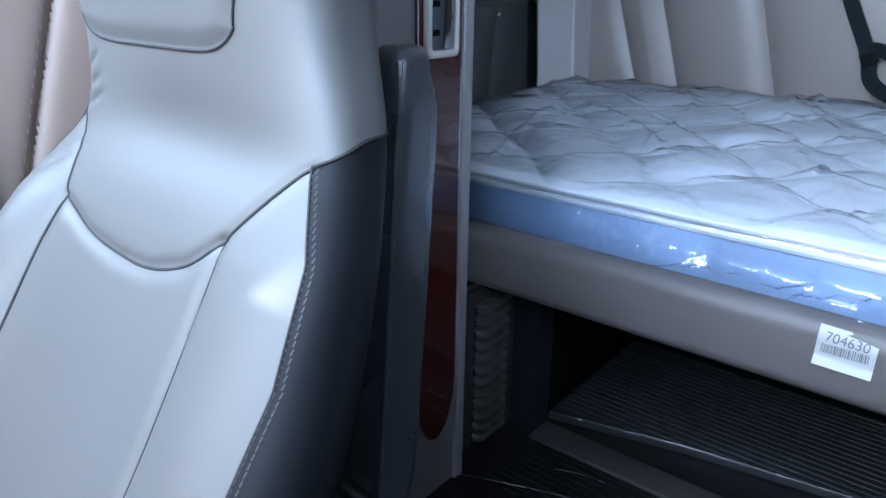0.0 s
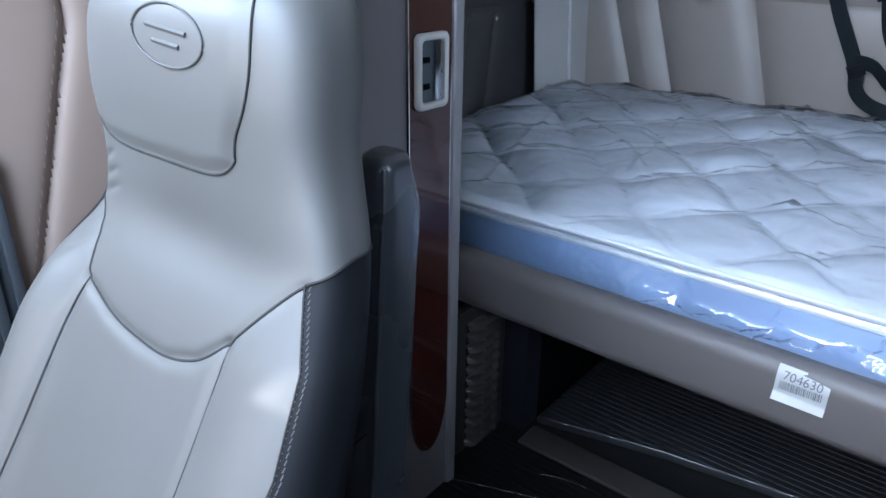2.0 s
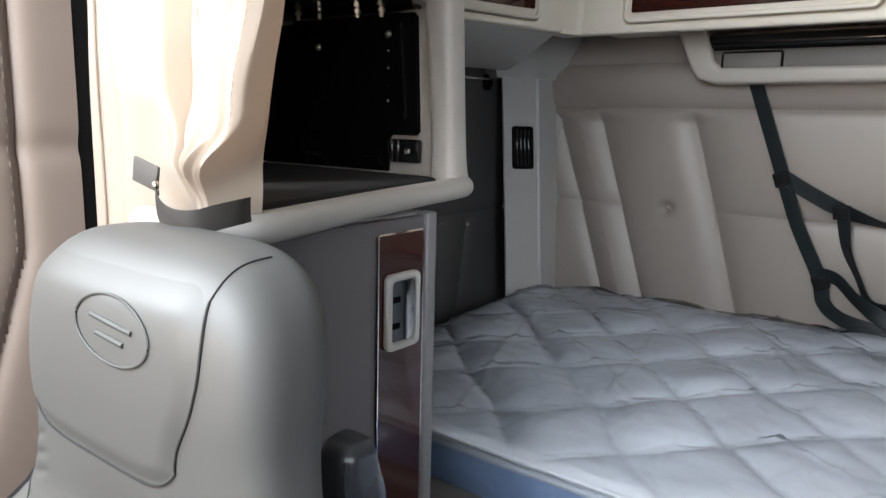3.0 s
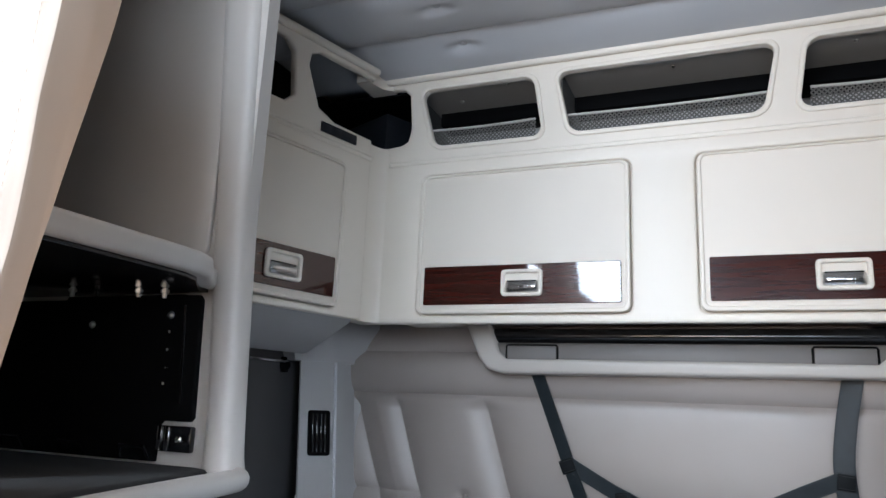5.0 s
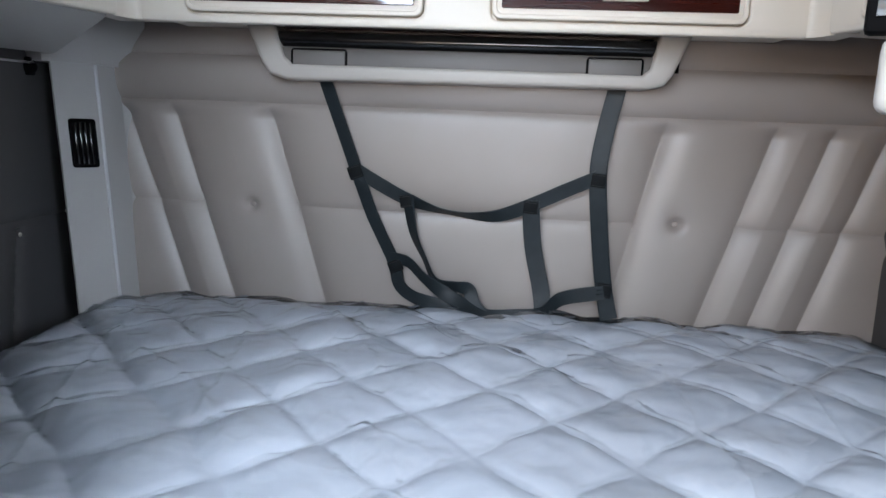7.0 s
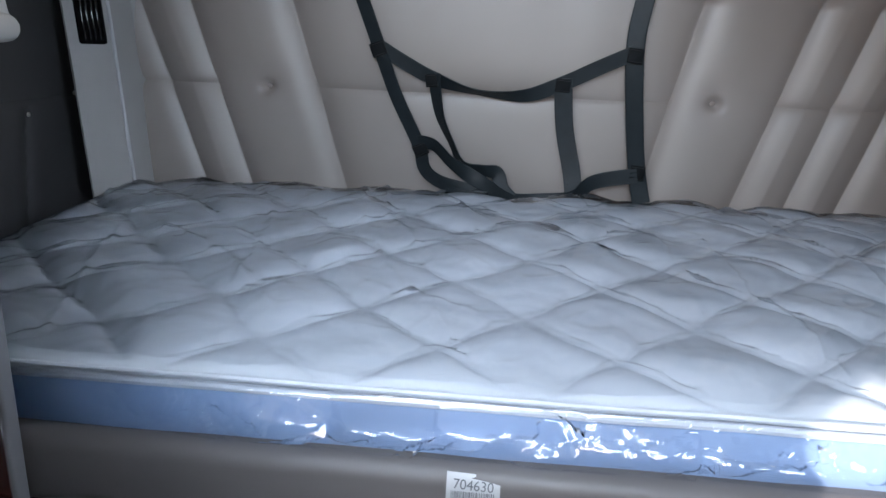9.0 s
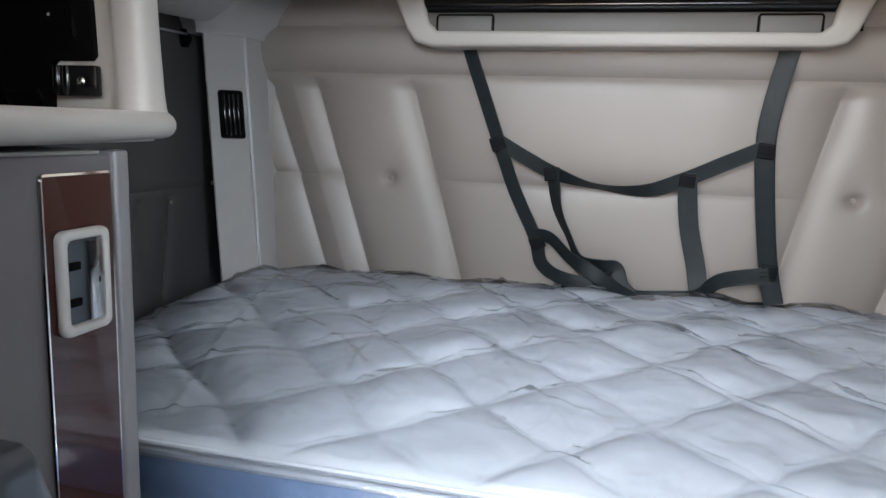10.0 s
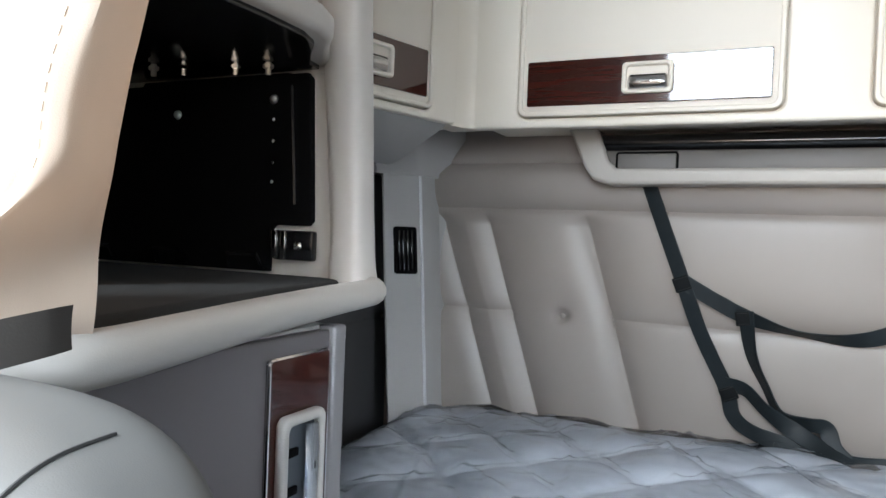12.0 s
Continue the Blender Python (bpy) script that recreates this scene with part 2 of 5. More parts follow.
def grid(f, us, vs, close_u=False):
    """A sheet of points f(u, v)."""
    bm = bmesh.new()
    rows = [[bm.verts.new(f(u, v)) for u in us] for v in vs]
    n = len(us)
    for a, b in zip(rows, rows[1:]):
        for i in range(n if close_u else n - 1):
            j = (i + 1) % n
            bm.faces.new((a[i], a[j], b[j], b[i]))
    return bm


def lin(a, b, n):
    return [a + (b - a) * i / (n - 1) for i in range(n)]


def rrect(x0, x1, z0, z1, r, n=6, skew=0.0):
    """A rounded rectangle; skew narrows its lower edge."""
    pts = []
    for cx, cz, a0 in ((x1 - r, z1 - r, 0), (x0 + r, z1 - r, 90), (x0 + r, z0 + r, 180), (x1 - r, z0 + r, 270)):
        for i in range(n + 1):
            a = radians(a0 + 90 * i / n)
            px, pz = cx + r * math.cos(a), cz + r * math.sin(a)
            k = (z1 - pz) / (z1 - z0)
            px += skew * k * (1 if px < (x0 + x1) / 2 else -1)
            pts.append((px, pz))
    return pts


def plate(loops, thick, m, bevel=0.003, res=2):
    """A flat plate with holes: loops in its own plane, extruded; m puts it in place (local z is its front)."""
    cu = bpy.data.curves.new("plate", "CURVE")
    cu.dimensions, cu.fill_mode = "2D", "BOTH"
    cu.extrude, cu.bevel_depth, cu.bevel_resolution = max(1e-5, thick / 2 - bevel), bevel, res
    for loop in loops:
        s = cu.splines.new("POLY")
        s.points.add(len(loop) - 1)
        for p, (x, y) in zip(s.points, loop):
            p.co = (x, y, 0, 1)
        s.use_cyclic_u = True
    cu.offset = -bevel
    ob = bpy.data.objects.new("tmp", cu)
    scene.collection.objects.link(ob)
    dg = bpy.context.evaluated_depsgraph_get()
    me = bpy.data.meshes.new_from_object(ob.evaluated_get(dg))
    bm = bmesh.new()
    bm.from_mesh(me)
    bpy.data.objects.remove(ob)
    bpy.data.curves.remove(cu)
    bpy.data.meshes.remove(me)
    bmesh.ops.remove_doubles(bm, verts=bm.verts[:], dist=1e-5)
    bmesh.ops.transform(bm, matrix=m, verts=bm.verts[:])
    bmesh.ops.recalc_face_normals(bm, faces=bm.faces[:])
    return bm


def facing_front(y):
    """Plate axes: x across, y up, its front towards the cab (-y)."""
    return Matrix(((1, 0, 0, 0), (0, 0, -1, y), (0, 1, 0, 0), (0, 0, 0, 1)))


def facing_right(x):
    """Plate axes: x is the world's y, y up, its front towards +x."""
    return Matrix(((0, 0, 1, x), (1, 0, 0, 0), (0, 1, 0, 0), (0, 0, 0, 1)))


def tube(pts, r, n=8, closed=False, caps=True):
    """A round rod along points."""
    pts = [Vector(p) for p in pts]
    bm = bmesh.new()
    rings = []
    k = len(pts)
    up = Vector((0.13, 0.21, 0.97))
    for i, p in enumerate(pts):
        a = pts[(i - 1) % k] if (closed or i) else p
        b = pts[(i + 1) % k] if (closed or i < k - 1) else p
        d = (b - a).normalized()
        s = d.cross(up).normalized()
        if s.length < 0.5:
            s = d.cross(Vector((1, 0, 0))).normalized()
        q = d.cross(s)
        rr = r(i / (k - 1)) if callable(r) else r
        rings.append([bm.verts.new(p + rr * (math.cos(2 * math.pi * j / n) * s + math.sin(2 * math.pi * j / n) * q)) for j in range(n)])
    for a, b in zip(rings, rings[1:] + ([rings[0]] if closed else [])):
        for j in range(n):
            bm.faces.new((a[j], a[(j + 1) % n], b[(j + 1) % n], b[j]))
    if caps and not closed:
        bm.faces.new(rings[0])
        bm.faces.new(rings[-1][::-1])
    bmesh.ops.recalc_face_normals(bm, faces=bm.faces[:])
    return bm


def smooth_path(pts, n=8):
    """Catmull-Rom points through pts."""
    pts = [Vector(p) for p in pts]
    out = []
    for i in range(len(pts) - 1):
        p0, p1, p2, p3 = pts[max(i - 1, 0)], pts[i], pts[i + 1], pts[min(i + 2, len(pts) - 1)]
        for j in range(n):
            t = j / n
            out.append(0.5 * (2 * p1 + (p2 - p0) * t + (2 * p0 - 5 * p1 + 4 * p2 - p3) * t * t + (3 * p1 - p0 - 3 * p2 + p3) * t ** 3))
    return out + [pts[-1]]


def ribbon(pts, width, thick, face=(0, -1, 0), twist=None, n=8):
    """A strap along points with its flat side towards face; ribs run along it."""
    path = smooth_path(pts, n)
    bm = bmesh.new()
    prof = []
    ribs = 7
    for i in range(ribs + 1):
        s = i / ribs - 0.5
        prof.append((s, 0.5 if i % 2 else 0.22))
    prof += [(-s, -0.5) for s, _ in prof]
    rings = []
    k = len(path)
    for i, p in enumerate(path):
        d = (path[min(i + 1, k - 1)] - path[max(i - 1, 0)]).normalized()
        f = Vector(face)
        if twist:
            f = Matrix.Rotation(radians(twist(i / (k - 1))), 3, d) @ f
        side = d.cross(f).normalized()
        up = side.cross(d).normalized()
        rings.append([bm.verts.new(p + side * width * a + up * thick * b) for a, b in prof])
    m = len(prof)
    for a, b in zip(rings, rings[1:]):
        for j in range(m):
            bm.faces.new((a[j], a[(j + 1) % m], b[(j + 1) % m], b[j]))
    bm.faces.new(rings[0])
    bm.faces.new(rings[-1][::-1])
    bmesh.ops.recalc_face_normals(bm, faces=bm.faces[:])
    return bm


def dome(c, r, h, axis=(0, -1, 0), n=14, m=5):
    """A low round cap on a surface."""
    bm = bmesh.new()
    q = Vector(axis).to_track_quat("Z", "Y")
    rings = []
    for i in range(m):
        a = i / m * math.pi / 2
        rings.append([bm.verts.new(Vector(c) + q @ Vector((r * math.cos(a) * math.cos(2 * math.pi * j / n), r * math.cos(a) * math.sin(2 * math.pi * j / n), h * math.sin(a)))) for j in range(n)])
    for a, b in zip(rings, rings[1:]):
        for j in range(n):
            bm.faces.new((a[j], a[(j + 1) % n], b[(j + 1) % n], b[j]))
    bm.faces.new(rings[-1])
    bm.faces.new(rings[0][::-1])
    return bm


def seg_dist(px, pz, a, b):
    ax, az = a
    bx, bz = b
    dx, dz = bx - ax, bz - az
    t = max(0.0, min(1.0, ((px - ax) * dx + (pz - az) * dz) / (dx * dx + dz * dz)))
    return math.hypot(px - ax - t * dx, pz - az - t * dz)


def poly_dist(px, pz, pts):
    return min(seg_dist(px, pz, a, b) for a, b in zip(pts, pts[1:]))


def ss(a, b, x):
    t = max(0.0, min(1.0, (x - a) / (b - a)))
    return t * t * (3 - 2 * t)

# ---------------------------------------------------------------- the shell
FLOOR = 0.06
structure("floor", box(-1.12, 1.12, -3.25, 0.08, FLOOR - 0.06, FLOOR), M_RUBBER, "black rubber floor of the truck cab")
structure("wall_back", box(-1.16, 1.16, 0.07, 0.12, FLOOR, 2.1), M_GREYP, "grey back wall of the sleeper")


def side_wall(name, x0, x1, y0, y1, z0, z1):
    bm = box(x0, x1, -3.3, y0, FLOOR - 0.06, 2.1)
    box(x0, x1, y0, y1, FLOOR - 0.06, z0, bm=bm)
    box(x0, x1, y0, y1, z1, 2.1, bm=bm)
    box(x0, x1, y1, 0.09, FLOOR - 0.06, 2.1, bm=bm)
    structure(name, bm, M_TRIM, "dark blue-grey side wall with the door window opening", False)


# left wall: door window and a small quarter window ahead of it
bm = box(-1.16, -1.10, -3.3, -2.86, FLOOR - 0.06, 2.1)
box(-1.16, -1.10, -2.86, -2.665, FLOOR - 0.06, 0.94, bm=bm)
box(-1.16, -1.10, -2.86, -2.665, 1.09, 2.1, bm=bm)
box(-1.16, -1.10, -2.665, -2.42, FLOOR - 0.06, 2.1, bm=bm)
box(-1.16, -1.10, -2.42, -2.10, FLOOR - 0.06, 1.265, bm=bm)
box(-1.16, -1.10, -2.42, -2.10, 1.70, 2.1, bm=bm)
box(-1.16, -1.10, -2.10, 0.12, FLOOR - 0.06, 2.1, bm=bm)
structure("wall_left", bm, M_DOORV, "beige lined side wall with window openings", False)
side_wall("wall_right", 1.10, 1.16, -2.8, -1.9, 1.0, 1.6)
bm = box(-1.16, 1.16, -3.31, -3.25, FLOOR - 0.06, 0.95)
box(-1.16, 1.16, -3.31, -3.25, 1.8, 2.1, bm=bm)
box(-1.16, -1.0, -3.31, -3.25, 0.95, 1.8, bm=bm)
box(1.0, 1.16, -3.31, -3.25, 0.95, 1.8, bm=bm)
structure("wall_front", bm, M_BLACK, "dark front wall with the windscreen opening", False)
structure("wall_partition", box(0.72, 1.10, -1.50, -1.20, FLOOR, 2.03), M_TRIM, "plain dark blue-grey partition beside the bunk", False)
structure("roof_panel", box(-1.16, 1.16, -3.31, 0.09, 2.10, 2.15), M_CEIL, "light grey roof over the cab")

# ceiling: padded vinyl, a sloping roll along the back and a flat field
CEIL_BTN = [(-0.483, -0.365), (0.50, -0.345), (-0.489, -0.537), (0.50, -0.53)]


def ceil_z(x, y):
    z = 1.985 + 0.03 * ss(-0.27, -0.42, y) + 0.03 * ss(-0.45, -1.2, y)
    for yc in (-0.422 + 0.02 * math.exp(-(x / 0.4) ** 2), -0.622, -0.83):
        z += 0.014 * math.exp(-abs(y - yc) / 0.022)
    for bx, by in CEIL_BTN:
        z += 0.016 * math.exp(-(((x - bx) / 0.035) ** 2 + ((y - by) / 0.016) ** 2))
    return z + 0.002 * noise.noise((x * 5, y * 9, 2.2))


structure("ceiling", grid(lambda u, v: (u, v, ceil_z(u, v)), lin(-1.1, 1.1, 180), lin(-0.26, -1.6, 330)), M_CEIL, "light grey padded vinyl ceiling with buttons")
structure("ceiling_front", box(-1.1, 1.1, -3.25, -1.6, 2.04, 2.07), M_CEIL, "light grey vinyl cab ceiling")
cb = thing("ceiling_button", "light grey covered button sunk in the ceiling", "button", (*CEIL_BTN[0], ceil_z(*CEIL_BTN[0])), "ceiling buttons")
part("cap", dome((*CEIL_BTN[0], ceil_z(*CEIL_BTN[0])), 0.011, 0.005, (0, 0, -1)), M_CEIL, cb)
for bx, by in CEIL_BTN[1:]:
    copy_thing(cb, pose(bx, by, ceil_z(bx, by)))

# ---------------------------------------------------------------- padded back wall
SEAMS = [((-0.940, 1.145), (-0.752, 0.57)), ((-0.804, 1.145), (-0.624, 0.57)), ((-0.530, 1.145), (-0.362, 0.57)),
         ((0.521, 1.145), (0.394, 0.57)), ((0.796, 1.145), (0.631, 0.57)), ((0.937, 1.145), (0.764, 0.57)), ((1.070, 1.145), (0.892, 0.57))]
BTN = [(-0.575, 0.86), (0.562, 0.864)]


def lean_x(s, z):
    (x0, z0), (x1, z1) = s
    return x0 + (x1 - x0) * (z - z0) / (z1 - z0)


def pad_y(x, z):
    """How far the padding stands out from the wall."""
    h = 0.030
    if z < 1.135:
        xs = [lean_x(s, z) for s in SEAMS]
        d = min(math.sqrt((x - a) ** 2 + 0.0000016) for a in xs)
        h -= 0.028 * math.exp(-d / 0.038) * ss(1.136, 1.09, z)
        side = sum(1 for a in xs if a < x)
        # the cross seam leaves out the two buttoned fields
        if side not in (2, 4):
            h -= 0.006 * math.exp(-abs(z - 0.862) / 0.012) + 0.006 * math.exp(-abs(z - 0.862) / 0.05)
        h *= 1 - 0.35 * math.exp(-abs(z - 1.135) / 0.012)
    else:
        h = 0.030 - 0.010 * math.exp(-abs(z - 1.135) / 0.012)
        h += 0.012 * math.sin(min(1, (z - 1.135) / 0.12) * math.pi) * (1 if z < 1.255 else 0)
        h -= 0.010 * math.exp(-abs(z - 1.255) / 0.010)
    for bx, bz in ((-0.372, 1.205), (0.384, 1.200)):
        h -= 0.010 * math.exp(-math.hypot(x - bx, z - bz) / 0.028)
    for bx, bz in BTN:
        r = math.hypot(x - bx, (z - bz) * 1.2)
        h -= 0.018 * math.exp(-(r / 0.016) ** 2) + 0.012 * math.exp(-r / 0.035)
    h += 0.0025 * noise.noise((x * 7, z * 7, 3.1))
    return 0.015 - h


pad = structure("wall_padding", grid(lambda u, v: (u, pad_y(u, v), v), lin(-0.99, 1.09, 760), lin(0.46, 1.37, 280)), M_VINYL, "taupe quilted vinyl padding on the back wall")
for bx, bz in BTN:
    part("button", dome((bx, pad_y(bx, bz) + 0.001, bz), 0.0105, 0.010), M_VINYL, pad)

# side padding of the sleeper, dark vinyl


def side_pad(x, z, y):
    h = 0.012
    h -= 0.010 * math.exp(-abs(z - 0.82) / 0.012)
    for yy in (-0.30, -0.42, -0.66, -0.78):
        if z < 0.80:
            h -= 0.010 * math.exp(-abs(y - yy - (z - 0.6) * 0.15) / 0.016)
    return x + h + 0.002 * noise.noise((y * 9, z * 9, 1.7))


lp = structure("side_padding_left", grid(lambda u, v: (side_pad(-1.075, v, u), u, v), lin(-1.18, -0.05, 160), lin(0.40, 1.33, 120)), M_SIDE, "dark grey quilted vinyl with snaps beside the bunk")
rp = structure("side_padding_right", grid(lambda u, v: (-side_pad(-1.09, v, u), u, v), lin(-1.18, 0.0, 160), lin(0.40, 1.33, 120)), M_SIDE, "dark grey quilted vinyl beside the bunk")
for y, z in ((-0.08, 0.826), (-0.268, 0.789), (-0.443, 0.781), (-0.61, 0.776)):
    part("snap", dome((-1.066, y, z), 0.006, 0.004, (1, 0, 0), 10, 3), M_STEEL, lp, "small bright metal snap")

# padded cab side behind the seat


def pad_seam(z):
    return -1.477 - 0.30 * max(0.0, 0.87 - z)


def cab_pad(y, z):
    h = 0.03
    h -= 0.016 * math.exp(-abs(y - pad_seam(z)) / 0.010) + 0.016 * math.exp(-abs(y + 1.76) / 0.012)
    h -= 0.012 * math.exp(-abs(z - 1.03) / 0.012)
    return -1.085 + h


cp = structure("cab_side_padding", grid(lambda u, v: (cab_pad(u, v), u, v), lin(-1.83, -1.388, 90), lin(0.06, 2.03, 140)), M_DOORV, "beige stitched vinyl padding on the cab side")
for y0 in (-0.016, -0.285):
    for i in range(60):
        z = 0.45 + i * 0.022
        yy = pad_seam(z) + y0
        part("stitch", box(cab_pad(yy, z) - 0.001, cab_pad(yy, z) + 0.0008, yy - 0.0007, yy + 0.0007, z, z + 0.009), M_CURT, cp)

dt = structure("door_trim", box(-1.075, -1.044, -1.98, -1.635, 0.06, 0.70, 0.008, 3), M_TRIM, "dark blue-grey ribbed door trim")
for i in range(9):
    part("rib", box(-1.046, -1.036, -1.655 - 0.034 * i, -1.638 - 0.034 * i, 0.07, 0.69, 0.003), M_TRIM, dt)

SX = 0.757  # the side cabinets' faces

# ---------------------------------------------------------------- corner column with air vent
COL = [(-0.90, 0.02), (-0.922, -0.006), (-0.924, -0.104), (-0.929, -0.112), (-0.994, -0.188), (-1.000, -0.186), (-1.045, -0.02), (-1.09, 0.02)]


def col_ring(z, grow=0.0):
    k = -(z - 0.9) * 0.068
    cx, cy = -1.0, -0.08
    return [(x + k + (x - cx) * grow, min(0.03, y + (y - cy) * grow), z) for x, y in COL]


def prism(rings):
    bm = bmesh.new()
    rows = [[bm.verts.new(p) for p in r] for r in rings]
    n = len(rows[0])
    for a, b in zip(rows, rows[1:]):
        for j in range(n):
            bm.faces.new((a[j], a[(j + 1) % n], b[(j + 1) % n], b[j]))
    bm.faces.new(rows[0])
    bm.faces.new(rows[-1][::-1])
    bmesh.ops.recalc_face_normals(bm, faces=bm.faces[:])
    return bm


col = thing("corner_column", "grey plastic corner column with a black air vent", "column", (-1.0, -0.1, 0.47))
part("body", prism([col_ring(0.47), col_ring(1.24)]), M_GREYP, col)
CORN = [[(-0.925, 0.02), (-0.932, -0.02), (-0.942, -0.116), (-0.950, -0.126), (-1.025, -0.206), (-1.09, -0.206), (-1.09, 0.02)],
        [(-0.855, 0.02), (-0.862, -0.03), (-0.925, -0.17), (-0.937, -0.183), (-1.02, -0.262), (-1.09, -0.262), (-1.09, 0.02)]]
# the bead's pale colour draws the column's white edge highlight
part("ridge", tube([(-0.9265 - (z - 0.9) * 0.068, -0.1085, z) for z in (0.47, 1.215)], 0.0045, 10), M_EDGE_GLINT, col, "corner bead in a paler colour for the edge highlight")
part("cornice", prism([[(x, y, z) for x, y in c] for c, z in ((CORN[0], 1.212), (CORN[0], 1.224), (CORN[1], 1.318), (CORN[1], 1.35))]), M_GREYP, col)
val = thing("side_valance", "grey sloping valance below the side cabinet with a curtain rod", "valance", (-0.95, -0.65, 1.22))
bm = bmesh.new()
rows = [[bm.verts.new((x, y, z)) for x, z in ((-0.762, 1.316), (-0.785, 1.296), (-0.93, 1.226), (-0.95, 1.222), (-0.96, 1.30), (-0.96, 1.33), (-0.79, 1.33))] for y in (-0.36, -1.02)]
for j in range(7):
    bm.faces.new((rows[0][j], rows[0][(j + 1) % 7], rows[1][(j + 1) % 7], rows[1][j]))
bm.faces.new(rows[0])
bm.faces.new(rows[1][::-1])
bmesh.ops.recalc_face_normals(bm, faces=bm.faces[:])
hinge = Vector((-SX, -0.40, 0))
bmesh.ops.transform(bm, matrix=Matrix.Translation(hinge) @ Matrix.Rotation(radians(-16), 4, "Z") @ Matrix.Translation(-hinge), verts=bm.verts[:])
part("panel", bm, M_GREYP, val)
part("rod", tube([(-1.048, -0.205, 1.206), (-1.048, -1.06, 1.200)], 0.004, 8), M_CHROME, val, "thin bright curtain rod")
bm = dome((-1.062, -0.205, 1.196), 0.018, 0.022, (1, 0, 0), 12, 5)
add(bm, box(-1.07, -1.05, -0.217, -0.193, 1.176, 1.220, 0.004))
part("rod_bracket", bm, M_BLACK, val, "black rod bracket")


def col_face(s, z):
    """A point on the vent's face: s from the ridge to the outer edge."""
    k = -(z - 0.9) * 0.068
    return Vector((-0.929 - 0.066 * s + k, -0.112 - 0.078 * s, z))


a, b = col_face(0.25, 0.95), col_face(0.75, 0.95)
e1 = (b - a).normalized()
vm = Matrix.Identity(4)
up = Vector((-0.068, 0, 1)).normalized()
ctr = col_face(0.43, 1.013)
n_face = (-e1).cross(up).normalized()
if n_face.y > 0:
    n_face = -n_face
for i, v in enumerate((-e1, up, n_face, ctr)):
    vm[0][i], vm[1][i], vm[2][i] = v
vent = part("vent_frame", plate([rrect(-0.032, 0.032, -0.062, 0.062, 0.008), rrect(-0.024, 0.024, -0.054, 0.054, 0.004)], 0.010, vm @ Matrix.Translation((0, 0, 0.003)), 0.002), M_BLACK, col, "black vent frame")
bm = box(-0.026, 0.026, -0.056, 0.056, -0.002, 0.003)
bmesh.ops.transform(bm, matrix=vm, verts=bm.verts[:])
part("vent_backing", bm, M_BLACK, vent)
for i in range(4):
    x = -0.018 + i * 0.012
    bm = box(x - 0.0025, x + 0.0025, -0.052, 0.052, 0.002, 0.008, 0.001)
    bmesh.ops.transform(bm, matrix=vm, verts=bm.verts[:])
    part("slat", bm, M_BLACKG, vent)

# ---------------------------------------------------------------- bunk and mattress
bunk = thing("bunk", "taupe vinyl-covered bunk board with rounded front", "bunk", (0, -0.55, 0.36))
bm = box(-1.06, 1.07, -1.118, -1.045, 0.392, 0.503, 0.028, 6)
part("front_board", bm, M_BUNK, bunk)
# near-black board: the shade below the bunk is in its colour
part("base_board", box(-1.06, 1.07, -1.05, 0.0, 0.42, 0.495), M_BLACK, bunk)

MX0, MX1, MY0, MY1, MZ0 = -0.895, 1.045, -1.088, -0.03, 0.499


def quilt(x, y):
    wx = 0.016 * noise.noise((x * 3.3, y * 3.3, 0.3)) + 0.010 * noise.noise((x * 9, y * 9, 6.3))
    wy = 0.010 * noise.noise((x * 9, y * 9, 2.3)) + 0.014 * noise.noise((x * 2.7 + 9, y * 2.7, 1.3))
    u = (x + wx - 0.105) / 0.25 + (y + wy + 0.84) / 0.252
    v = (x + wx - 0.105) / 0.25 - (y + wy + 0.84) / 0.252
    a, b = abs(math.sin(math.pi * u)), abs(math.sin(math.pi * v))
    h = 0.023 * (1 - math.exp(-2.6 * a)) * (1 - math.exp(-2.6 * b))
    h *= 0.8 + 0.7 * noise.noise((x * 6, y * 6, 8.8))
    h += 0.004 * noise.noise((x * 9, y * 11, 5.0)) + 0.003 * noise.noise((x * 7, y * 21, 2.0)) + 0.0022 * noise.noise((x * 30, y * 34, 2.5))
    return h


def mattress_z(x, y):
    e = min(x - MX0, MX1 - x, y - MY0, MY1 - y)
    top = 0.583 + 0.029 * ss(-1.05, -0.25, y) - 0.012 * ss(-0.22, -0.03, y)
    r = 0.022
    k = 1.0 if e >= r else math.sqrt(max(0.0, 1 - ((r - e) / r) ** 2))
    q = ss(0.0, 0.06, e)
    return top - r * (1 - k) + q * quilt(x, y) - 0.02 * math.exp(-math.hypot(x - MX0, y - MY1) / 0.12)


mattress = thing("mattress", "grey quilted mattress with pale blue sides in clear plastic wrap", "mattress", (0, -0.55, 0.47))


def mat_edge(n, m):
    us = [MX0 + (MX1 - MX0) * (0.5 - 0.5 * math.cos(math.pi * i / n)) * 0.1 + 0.9 * (MX1 - MX0) * i / n for i in range(n + 1)]
    vs = [MY0 + (MY1 - MY0) * (0.5 - 0.5 * math.cos(math.pi * i / m)) * 0.2 + 0.8 * (MY1 - MY0) * i / m for i in range(m + 1)]
    return us, vs


us, vs = mat_edge(420, 220)
part("quilted_top", grid(lambda u, v: (u, v, mattress_z(u, v)), us, vs), M_FABRIC, mattress)
SIDE_TOP = 0.571


def side_ring(t):
    """A loop round the mattress, t from 0 to 1."""
    w, d = MX1 - MX0, MY1 - MY0
    p = t * 2 * (w + d)
    if p < w:
        return MX0 + p, MY0
    p -= w
    if p < d:
        return MX1, MY0 + p
    p -= d
    if p < w:
        return MX1 - p, MY1
    p -= w
    return MX0, MY1 - p


